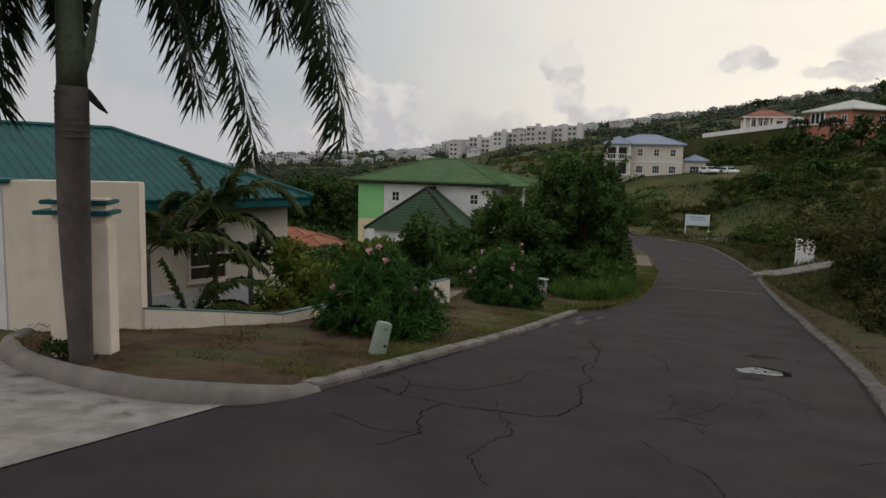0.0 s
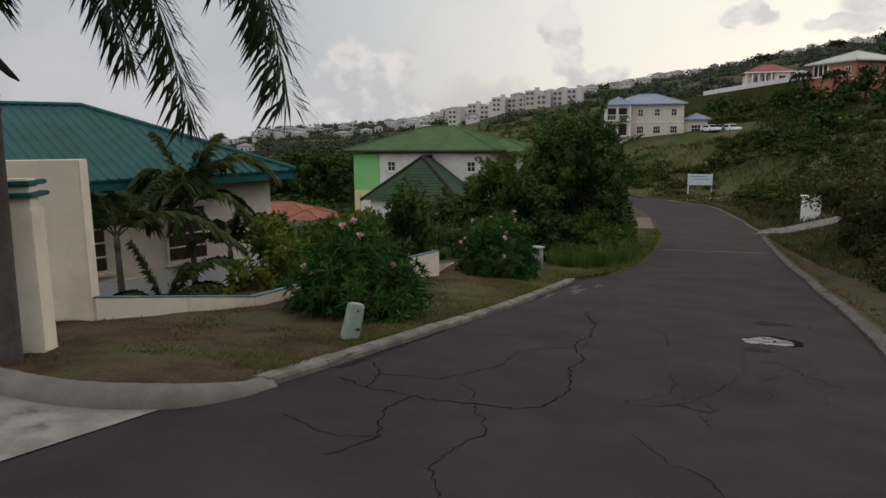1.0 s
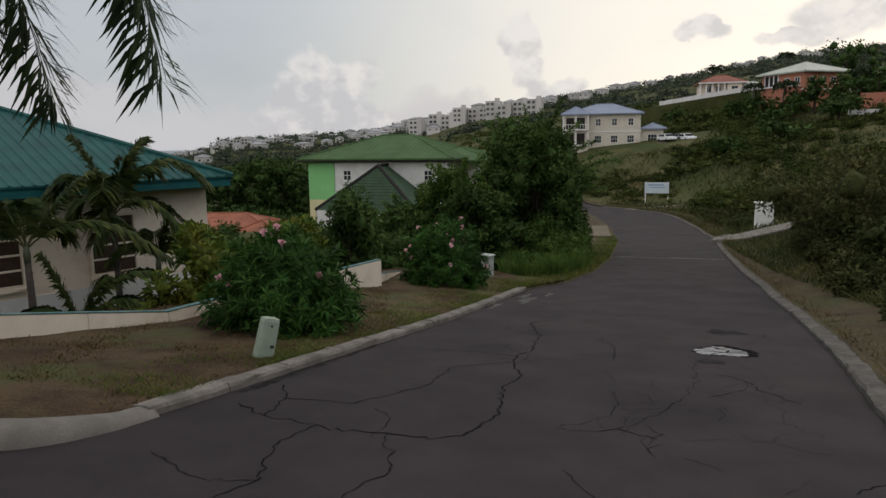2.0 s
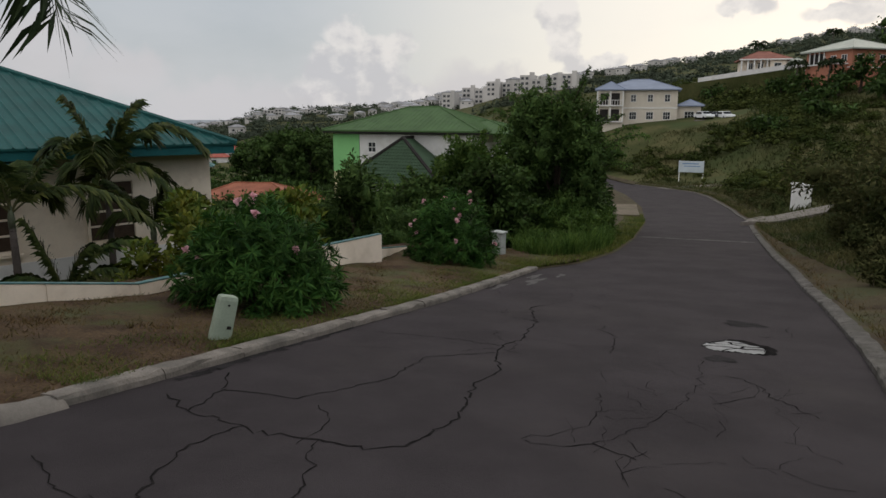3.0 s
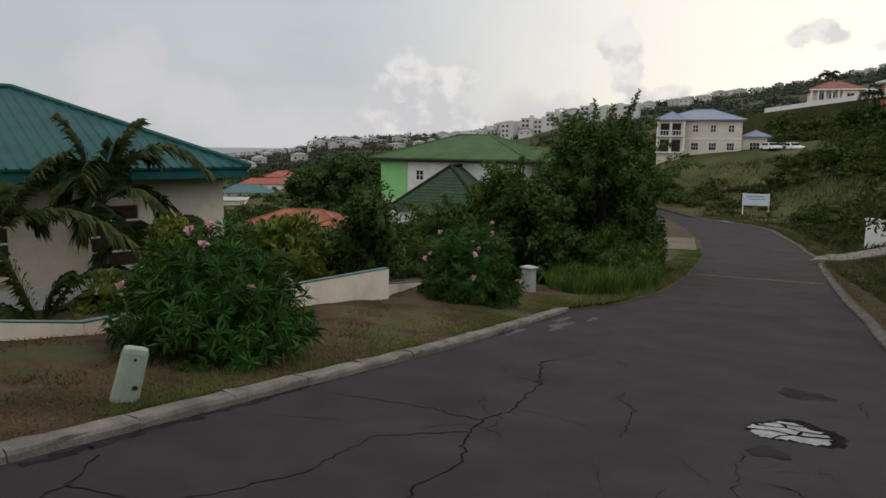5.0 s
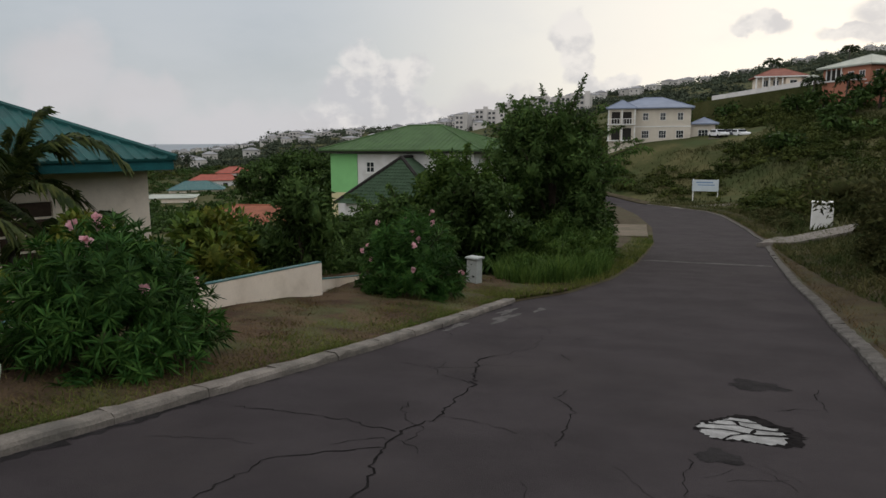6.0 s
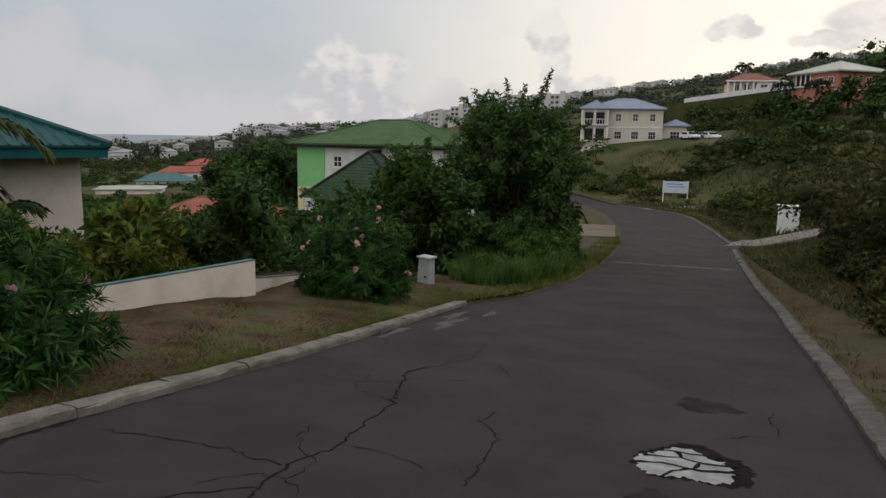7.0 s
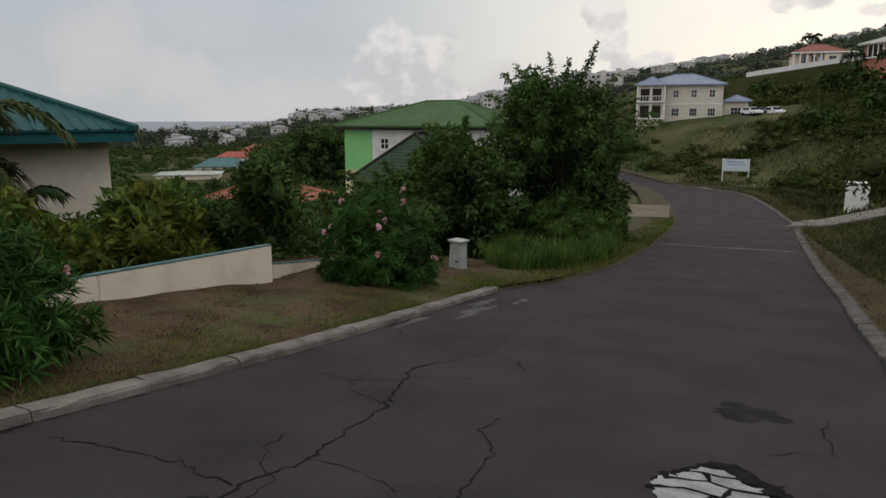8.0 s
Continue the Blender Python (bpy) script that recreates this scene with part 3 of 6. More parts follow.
# ---- ground, sea, road ----
def make_ground():
    ang = np.radians(np.concatenate([np.arange(-80, 62, 0.8), np.arange(62, 280, 6.0)]))
    rad = 0.6 * 1.03 ** np.arange(0, 302)
    n = len(ang)
    a, r = np.meshgrid(ang, rad)
    x, y = r * np.sin(a), r * np.cos(a)
    z = ground_z(x, y)
    dl, dr = road_left(y) - x, x - road_right(y)
    inside = (y < 125) & (y > -45)
    tuck = (1 - smooth(dl, np.where(y < 20, 3.6, 2.2), np.where(y < 20, 4.4, 3.0))) * (1 - smooth(dr, 0.5, 1.3)) * np.where(inside, 1, 0)
    z = z - 0.22 * tuck * np.where(r < 60, 1.0, 2.0)
    verts = np.concatenate([[(0, 0, gz(0, 0) - 0.2)], np.stack([x, y, z], -1).reshape(-1, 3)])
    k = 1 + np.arange(len(rad) - 1)[:, None] * n + np.arange(n)
    k2 = 1 + np.arange(len(rad) - 1)[:, None] * n + (np.arange(n) + 1) % n
    quads = np.stack([k, k + n, k2 + n, k2], -1).reshape(-1, 4).tolist()
    fan = [(0, 1 + j, 1 + (j + 1) % n) for j in range(n)]
    ob = mesh_object("ground", verts, quads + fan, HILL, smooth_shade=True)
    return tagged(ob, "grassy hillside and valley floor with dry patches", "ground", kind="structure")


make_ground()
sea_bm = bmesh.new()
bmesh.ops.create_circle(sea_bm, cap_ends=True, radius=4700, segments=96, matrix=Matrix.Translation((0, 0, -18)))
sea_me = bpy.data.meshes.new("water")
sea_bm.to_mesh(sea_me)
sea_bm.free()
sea_me.materials.append(WATER)
tagged(new("water", sea_me), "calm grey sea along the horizon", "sea", kind="structure")

road_ys = np.concatenate([np.arange(-40, 40, 0.5), np.arange(40, 128, 1.5)])
road = strip_mesh("road", road_ys, road_left, road_right, 0.0, 0.0, 15, ASPHALT, "worn dark asphalt lane with cracks and a pothole", "road")
LAWN_YS = np.concatenate([np.arange(3.14, 4.36, 0.06), np.arange(4.4, 20.6, 0.2)])


def lawn_inner(y):
    nose = np.interp(y, [3.14, 3.24, 3.52, 3.92, 4.36, 5.2], [-5.6, -4.95, -4.52, -4.32, -4.28, -4.22])
    return np.where(y < 5.2, nose, road_left(y)) - 0.1


def lawn_outer(y):
    return np.interp(y, [3.14, 3.19, 3.33, 3.56, 3.86, 4.28, 4.8, 6.2, 18, 20.6], [-5.9, -6.4, -7.1, -7.8, -8.4, -8.95, -9.2, -8.8, -8.0, -6.2])


def lawn_lift(y):
    return np.interp(y, [3.2, 5.5, 7, 8.4, 11.2, 12.4, 14, 18, 20.6], [0.28, 0.28, 0.21, 0.17, 0.34, 0.42, 0.44, 0.42, 0.2])


lawn = strip_mesh("lawn", LAWN_YS, lawn_inner, lawn_outer, 0.075, lawn_lift, 24, LAWN, "patchy dry lawn behind the kerb", "lawn", 0.012)
# the lawn's tip rises gently from the top of the rounded kerb
TIP = np.array([(-4.36, 4.36), (-4.42, 3.92), (-4.62, 3.52), (-5.05, 3.25), (-5.7, 3.14), (-6.4, 3.20), (-7.1, 3.34), (-7.8, 3.56), (-8.4, 3.86), (-8.95, 4.28), (-9.35, 4.8)])
for v in lawn.data.vertices:
    p = np.array(v.co[:2])
    e = TIP[1:] - TIP[:-1]
    f = np.clip(((p - TIP[:-1]) * e).sum(1) / (e * e).sum(1), 0, 1)
    d = float(np.hypot(*(TIP[:-1] + e * f[:, None] - p).T).min())
    w = 1 - float(smooth(p[1], 3.6, 4.7)) if p[0] > -7.2 else 1.0 - float(smooth(d, 0.8, 1.8))
    v.co.z += w * (float(road_z(p[0], p[1])) + 0.15 - 0.12 * float(smooth(p[1], 3.3, 4.2)) * (1 - float(smooth(d, 0.05, 0.9))) * (p[0] > -5.6) + 0.08 * min(d, 1.2) + 0.01 * math.sin(p[0] * 5 + p[1] * 3) - v.co.z)
lawn.data.update()
verge_ys = np.concatenate([np.arange(-38, 60, 0.5), np.arange(60, 120, 2.0)])
strip_mesh("verge", verge_ys, lambda y: road_right(y) + 0.22, lambda y: road_right(y) + 1.6, 0.075, 0.24, 8, VERGE, "dry dirt verge beside the road", "verge", 0.012)
far_left_ys = np.concatenate([np.arange(17.2, 60, 0.6), np.arange(60, 120, 2.0)])
strip_mesh("verge", far_left_ys, lambda y: road_left(y) + 0.03, lambda y: road_left(y) - 2.2, 0.012, 0.16, 8, VERGE, "grassy verge at the road's edge", "verge", 0.01)


def ribbon(name, pts, width, mat, parent, lift=0.005, rough=0.03, seed=1):
    """A thin crooked band on the road along a few corner points."""
    rng = np.random.default_rng(seed)
    fine = []
    for (xa, ya), (xb, yb) in zip(pts, pts[1:]):
        n = max(2, int(math.hypot(xb - xa, yb - ya) / 0.07))
        for k in range(n):
            s = k / n
            fine.append((xa + (xb - xa) * s + rng.normal() * rough, ya + (yb - ya) * s + rng.normal() * rough))
    fine.append(pts[-1])
    fine = np.array(fine)
    way = np.gradient(fine, axis=0)
    side = np.stack([-way[:, 1], way[:, 0]], -1)
    side /= np.linalg.norm(side, axis=1, keepdims=True) + 1e-9
    half = width * 0.5 * rng.uniform(0.35, 1.4, (len(fine), 1))
    a, b = fine - side * half, fine + side * half
    xy = np.stack([a, b], 1).reshape(-1, 2)
    z = road_z(xy[:, 0], xy[:, 1]) + lift
    k = np.arange(len(fine) - 1) * 2
    return mesh_object(name, np.column_stack([xy, z]), np.stack([k, k + 1, k + 3, k + 2], -1), mat, parent)


CRACKS = [
    ([(-2.48, 11.6), (-2.58, 11.2), (-2.18, 10.0), (-2.01, 8.76), (-2.1, 8.2), (-2.03, 7.84), (-1.73, 6.9), (-1.81, 6.5), (-1.56, 5.4), (-1.65, 4.83), (-1.87, 4.6), (-2.25, 4.6), (-2.9, 4.62), (-3.43, 4.72), (-3.9, 5.0)], 0.022),
    ([(-2.1, 8.2), (-2.65, 8.3), (-3.23, 8.27), (-3.71, 8.2)], 0.014),
    ([(-2.03, 7.84), (-2.63, 7.28), (-2.55, 6.22), (-2.92, 5.38), (-3.59, 5.33), (-3.92, 5.78)], 0.016),
    ([(-3.59, 5.33), (-3.5, 5.0), (-3.43, 4.72)], 0.014),
    ([(-2.9, 4.62), (-2.91, 4.1), (-2.6, 3.4), (-2.75, 2.9)], 0.018),
    ([(-2.01, 8.76), (-1.55, 8.75), (-1.27, 8.59)], 0.010),
    ([(-0.91, 8.4), (-0.95, 8.9), (-1.05, 9.55), (-1.31, 9.84), (-1.26, 10.2)], 0.012),
    ([(-0.98, 5.26), (-0.74, 5.26), (-0.56, 5.38), (-0.25, 5.22)], 0.012),
    ([(-0.56, 5.38), (-0.3, 5.9), (-0.1, 6.6), (0.05, 7.5), (0.0, 8.6)], 0.008),
    ([(-2.25, 4.6), (-1.9, 3.9), (-2.0, 3.0), (-1.6, 2.4)], 0.012),
    ([(-2.18, 10.0), (-2.7, 10.3), (-2.9, 10.9)], 0.008),
    ([(-2.58, 11.2), (-2.2, 12.4), (-2.4, 13.4)], 0.008),
    ([(-3.6, 3.6), (-3.0, 3.3), (-2.6, 3.4)], 0.012),
]
for k, (pts, w) in enumerate(CRACKS):
    ribbon("crack", pts, w * 0.9, CRACK, road, 0.004, 0.022, 40 + k)
crack_rng = np.random.default_rng(71)
for k in range(16):
    x, y, a = crack_rng.uniform(-3.7, 1.2), crack_rng.uniform(2.5, 15), crack_rng.uniform(0, 6.28)
    pts = [(x, y)]
    for _ in range(int(crack_rng.integers(3, 7))):
        a += crack_rng.normal() * 0.6
        x, y = min(1.4, max(-3.95, x + 0.28 * math.cos(a))), y + 0.32 * math.sin(a)
        pts.append((x, y))
    ribbon("crack", pts, crack_rng.uniform(0.005, 0.010), CRACK, road, 0.0035, 0.02, 500 + k)
for k in range(38):
    x, y = crack_rng.uniform(-0.75, 0.75), crack_rng.uniform(4.2, 8.8)
    a = crack_rng.choice([0.2, 1.5, 1.7, 2.9]) + crack_rng.normal() * 0.3
    pts = [(x, y)]
    for _ in range(int(crack_rng.integers(2, 4))):
        a += crack_rng.normal() * 0.5
        x, y = x + 0.14 * math.cos(a), y + 0.2 * math.sin(a)
        pts.append((x, y))
    ribbon("crack", pts, crack_rng.uniform(0.003, 0.0055), CRACK, road, 0.0035, 0.014, 700 + k)
# darker strip along the foot of the left kerb
ribbon("tar_seam", [(-4.12, 5.4), (-4.1, 9), (-4.05, 13), (-4.05, 17)], 0.10, PATCH, road, 0.003, 0.03, 5)


def ragged_disc(name, cx, cy, rx, ry, mat, parent, lift, seed, n=44, turn=0.0, jag=0.10):
    rng = np.random.default_rng(seed)
    a = np.linspace(0, 2 * math.pi, n, endpoint=False)
    q = 1 + jag * (np.sin(3 * a + seed) + 0.7 * np.sin(5 * a + 2 * seed)) + rng.normal(size=n) * jag * 0.4
    px, py = rx * q * np.cos(a), ry * q * np.sin(a)
    c, s = math.cos(turn), math.sin(turn)
    x, y = cx + px * c - py * s, cy + px * s + py * c
    z = road_z(x, y) + lift
    verts = np.concatenate([[(cx, cy, float(road_z(cx, cy)) + lift)], np.column_stack([x, y, z])])
    return mesh_object(name, verts, [(0, 1 + k, 1 + (k + 1) % n) for k in range(n)], mat, parent)


ragged_disc("pothole_rim", 0.40, 9.58, 0.40, 0.42, CRACK, road, 0.003, 3, 90, jag=0.10)
ragged_disc("exposed_concrete", 0.34, 9.52, 0.33, 0.33, CHIPS, road, 0.006, 3, 90, jag=0.11)
for k, pts in enumerate(([(-0.02, 9.42), (0.2, 9.50), (0.45, 9.44), (0.72, 9.52)], [(0.05, 9.62), (0.3, 9.68), (0.5, 9.60), (0.7, 9.66)], [(0.12, 9.80), (0.35, 9.78), (0.6, 9.80)], [(0.22, 9.2), (0.28, 9.33), (0.38, 9.46)], [(0.42, 9.46), (0.44, 9.6)], [(0.3, 9.68), (0.28, 9.8)])):
    ribbon("crack", pts, 0.035, CRACK, road, 0.009, 0.012, 300 + k)
ragged_disc("asphalt_patch", 0.46, 11.40, 0.27, 0.26, PATCH, road, 0.003, 8, 70, jag=0.2)
ragged_disc("asphalt_patch", 0.2, 8.75, 0.16, 0.16, PATCH, road, 0.003, 9, jag=0.15)
ribbon("repair_strip", [(-3.2, 30.6), (-1.5, 30.4), (1.1, 30.2)], 0.45, DUST, road, 0.004, 0.02, 6)
for k, (x, y, rx, ry) in enumerate(((-3.75, 15.8, 0.10, 0.5), (-3.5, 14.9, 0.12, 0.7), (-3.85, 13.6, 0.06, 0.5), (-3.3, 16.4, 0.07, 0.4))):
    ragged_disc("dust_patch", x, y, rx, ry, DUST, road, 0.003 + 0.0006 * k, 4 + k, 40, 0.05, 0.28)


# ---- kerbs ----
def sweep(name, pts, profile, mat, parent, label="", seed=0, wear=0.006):
    """A kerb stone along points (x, y, z), its profile given as (across, up)."""
    rng = np.random.default_rng(seed)
    pts = np.asarray(pts, float)
    way = np.gradient(pts[:, :2], axis=0)
    side = np.stack([-way[:, 1], way[:, 0]], -1)
    side /= np.linalg.norm(side, axis=1, keepdims=True) + 1e-9
    verts, m = [], len(profile)
    for p, s in zip(pts, side):
        for a, h in profile:
            j = rng.normal(size=2) * wear
            verts.append((p[0] + s[0] * (a + j[0]), p[1] + s[1] * (a + j[0]), p[2] + h + j[1]))
    faces = [(k * m + j, k * m + (j + 1) % m, (k + 1) * m + (j + 1) % m, (k + 1) * m + j) for k in range(len(pts) - 1) for j in range(m)]
    faces += [tuple(range(m))[::-1], tuple(range((len(pts) - 1) * m, len(pts) * m))]
    return mesh_object(name, verts, faces, mat, parent, label)


KERB_PROFILE = [(-0.06, -0.15), (-0.055, 0.055), (-0.04, 0.082), (-0.01, 0.09), (0.13, 0.09), (0.15, 0.08), (0.15, -0.15)]
kerb_left = thing("kerb", pose(0, 0, 0), "low weathered concrete kerb edging the lawn", "kerb", kind="structure")
for k in range(13):
    y0, y1 = 4.35 + k * 1.0, 4.35 + (k + 1) * 1.0 - 0.008
    ys = np.linspace(y0, y1, 6)
    sweep("kerb_stone", np.stack([road_left(ys), ys, road_z(road_left(ys), ys)], -1), KERB_PROFILE, KERB, kerb_left, seed=k)
ROUND = [(-0.04, -0.3), (-0.04, 0.17), (-0.02, 0.215), (0.02, 0.245), (0.07, 0.258), (0.12, 0.25), (0.165, 0.225), (0.20, 0.185), (0.225, 0.13), (0.235, 0.06), (0.24, -0.3)]
nose_pts = [(-4.45, 4.40), (-4.48, 3.92), (-4.62, 3.52), (-5.02, 3.25), (-5.65, 3.14), (-6.4, 3.20), (-7.1, 3.34), (-7.8, 3.56), (-8.4, 3.86), (-8.95, 4.28), (-9.35, 4.8), (-9.6, 5.5)]


def dense(pts, step=0.12):
    """A smooth line through a few corners."""
    pts = np.asarray(pts, float)
    s = np.concatenate([[0], np.cumsum(np.hypot(*np.diff(pts, axis=0).T))])
    t = np.arange(0, s[-1], step)
    out = np.stack([np.interp(t, s, pts[:, 0]), np.interp(t, s, pts[:, 1])], -1)
    for _ in range(6):
        out[1:-1] = (out[:-2] + 2 * out[1:-1] + out[2:]) / 4
    return out


nose = dense(nose_pts)[::-1]
nose3 = np.column_stack([nose, road_z(nose[:, 0], nose[:, 1]) - 0.125 * smooth(nose[:, 1] + 2 * np.minimum(nose[:, 0] + 4.9, 0), 3.2, 4.36)])
nose_kerb = sweep("kerb_nose", nose3, [(-a, h * 0.82) for a, h in ROUND], NOSE, kerb_left, "rounded concrete kerb sweeping into the driveway", 77, 0.003)
nose_kerb.data.polygons.foreach_set("use_smooth", [True] * len(nose_kerb.data.polygons))
kerb_right = thing("kerb", pose(0, 0, 0), "flat worn concrete kerb with broken edges", "kerb", kind="structure")
FLAT = [(0.0, -0.15), (0.01, 0.05), (0.04, 0.07), (0.20, 0.09), (0.23, 0.08), (0.25, -0.15)]
for k in range(15):
    y0, y1 = -8 + k * 2.494, -8 + (k + 1) * 2.494 - 0.004
    ys = np.linspace(y0, y1, 16)
    sweep("kerb_stone", np.stack([road_right(ys), ys, road_z(road_right(ys), ys)], -1), [(-a, h) for a, h in FLAT], KERB_WORN, kerb_right, seed=200 + k, wear=0.007)

for k in range(34):
    y0, y1 = 29.42 + k * 2.0, 29.42 + (k + 1) * 2.0 - 0.01
    ys = np.linspace(y0, y1, 5)
    sweep("kerb_stone", np.stack([road_right(ys), ys, road_z(road_right(ys), ys)], -1), [(-a, h * 0.8) for a, h in FLAT], KERB_WORN, kerb_right, seed=300 + k, wear=0.012)

# driveway apron
ap = bmesh.new()
us, vs = np.linspace(0, 1, 16), np.linspace(0, 1, 12)
grid = []
for u in us:
    row = []
    for v in vs:
        x = -4.62 - u * 9.0
        y = -1.5 + v * (float(np.interp(x, [-13.6, -9.6, -8.4, -7.1, -5.7, -4.7, -4.62], [6.7, 5.8, 4.2, 3.60, 3.40, 3.55, 3.65])) + 1.5)
        row.append(ap.verts.new((x, y, float(road_z(x, y)) + 0.012 + 0.02 * math.sin(u * 3))))
    grid.append(row)
for a, b in zip(grid, grid[1:]):
    for j in range(len(vs) - 1):
        ap.faces.new((a[j], b[j], b[j + 1], a[j + 1]))
ap_me = bpy.data.meshes.new("pavement")
bmesh.ops.recalc_face_normals(ap, faces=ap.faces[:])
ap.to_mesh(ap_me)
ap.free()
ap_me.materials.append(APRON)
tagged(new("pavement", ap_me), "stained pale concrete driveway apron", "driveway", kind="structure")


# ---- gate walls and low wall ----
def along(a, b):
    return Matrix.Translation((a[0], a[1], 0)) @ Matrix.Rotation(math.atan2(b[1] - a[1], b[0] - a[0]), 4, "Z"), math.hypot(b[0] - a[0], b[1] - a[1])


gate = thing("gate_wall", pose(0, 0, 0), "cream rendered gate pier and wall with teal coping", "wall", kind="structure")


def wall_run(a, b, thick, z0, z1, mat, parent, name="wall_panel", label="", bevel=0.012, z1b=None, z0b=None):
    m, ln = along(a, b)
    bm = bmesh.new()
    zb = z1 if z1b is None else z1b
    z0e = z0 if z0b is None else z0b
    vs = [bm.verts.new(v) for v in ((0, 0, z0), (ln, 0, z0e), (ln, thick, z0e), (0, thick, z0), (0, 0, z1), (ln, 0, zb), (ln, thick, zb), (0, thick, z1))]
    for f in ((0, 1, 5, 4), (1, 2, 6, 5), (2, 3, 7, 6), (3, 0, 4, 7), (4, 5, 6, 7), (3, 2, 1, 0)):
        bm.faces.new([vs[k] for k in f])
    bmesh.ops.bevel(bm, geom=bm.edges[:], offset=bevel, segments=2, affect="EDGES")
    ob = part(name, bm, mat, parent, label)
    ob.matrix_basis = m
    return ob


PB, PA, PC = (-7.36, 3.53), (-6.80, 3.87), (-8.0, 5.5)
wall_run(PB, PA, 0.34, -0.4, 1.60, CREAM, gate, "pier")
wall_run((-9.6, 4.62), PC, 0.3, -0.4, 2.03, CREAM, gate, "side_wall", "cream rendered wall")


def slab(name, centre, rx, ry, turn, lift, mat, label):
    """A thin poured slab that lies on the sloping ground."""
    rows = []
    n = 8
    for k in range(n + 1):
        for j in range(n + 1):
            u, v = (2 * k / n - 1), (2 * j / n - 1)
            c, s_ = math.cos(radians(turn)), math.sin(radians(turn))
            x, y = centre[0] + u * rx * c - v * ry * s_, centre[1] + u * rx * s_ + v * ry * c
            rows.append((x, y, max(float(road_z(x, y)), gz(x, y) if road_left(y) < x else float(road_z(x, y))) + lift))
    top = np.array(rows)
    low = top - [0, 0, 0.5]
    m = (n + 1) ** 2
    faces = []
    for k in range(n):
        for j in range(n):
            a = k * (n + 1) + j
            faces += [(a, a + n + 1, a + n + 2, a + 1), (m + a, m + a + 1, m + a + n + 2, m + a + n + 1)]
    rim = [j for j in range(n)] + [n + k * (n + 1) for k in range(n)] + [n * (n + 1) + n - j for j in range(n)] + [(n - k) * (n + 1) for k in range(n)]
    faces += [(a, b, m + b, m + a) for a, b in zip(rim, rim[1:] + rim[:1])]
    return tagged(mesh_object(name, np.concatenate([top, low]), faces, mat), label, "slab", kind="structure")


slab("pavement", (-7.3, 50.5), 1.5, 6.0, 8, 0.175, DIRT, "pale dirt lay-by beside the road")
slab("pavement", (3.1, 43.2), 2.0, 2.4, -12, 0.17, KERB, "short concrete side drive by the white pier")
slab("pavement", (-4.6, 89.5), 3.4, 1.6, 28, 0.05, KERB, "pale concrete drive mouth in front of the notice board")

wall_run((-7.34, 3.59), (-6.84, 3.9), 0.24, 1.55, 1.90, CREAM, gate, "upper_block")
for z, grow in ((1.71, 0.10), (1.83, 0.05)):
    wall_run((PB[0] - grow, PB[1] - grow), (PA[0] + grow * 0.6, PA[1] - grow * 0.2), 0.46, z, z + 0.05, TEAL_TRIM, gate, "coping", "teal painted coping slab")
wall_run((-14.0, 4.6), (-9.62, 4.62), 0.3, -0.5, 1.98, OFFWHITE, gate, "back_wall", "off-white rendered wall")
wall_run((-14.1, 4.53), (-9.5, 4.55), 0.44, 1.98, 2.04, TEAL_TRIM, gate, "coping", "teal painted coping slab")
low_wall = thing("low_wall", pose(0, 0, 0), "low cream garden wall with a faded teal top", "wall", kind="structure")
LOW = [(-8.0, 5.55, 0.19), (-7.76, 7.0, -0.10), (-7.55, 8.3, -0.37), (-7.08, 11.25, -0.41), (-6.63, 14.05, -0.45)]
for (xa, ya, za), (xb, yb, zb) in zip(LOW, LOW[1:]):
    wall_run((xa, ya), (xb, yb), 0.12, -2.2, za, CREAM, low_wall, z1b=zb)
    wall_run((xa, ya), (xb, yb), 0.125, za + 0.001, za + 0.02, TEAL_CAP, low_wall, "wall_cap", "faded teal painted top", 0.004, z1b=zb + 0.02, z0b=zb + 0.001)
wall_run((-6.82, 14.3), (-7.6, 17.5), 0.12, -2.8, -0.82, CREAM, low_wall, z1b=-1.36)
wall_run((-6.82, 14.3), (-7.6, 17.5), 0.125, -0.819, -0.80, TEAL_CAP, low_wall, "wall_cap", "faded teal painted top", 0.004, z1b=-1.34, z0b=-1.359)


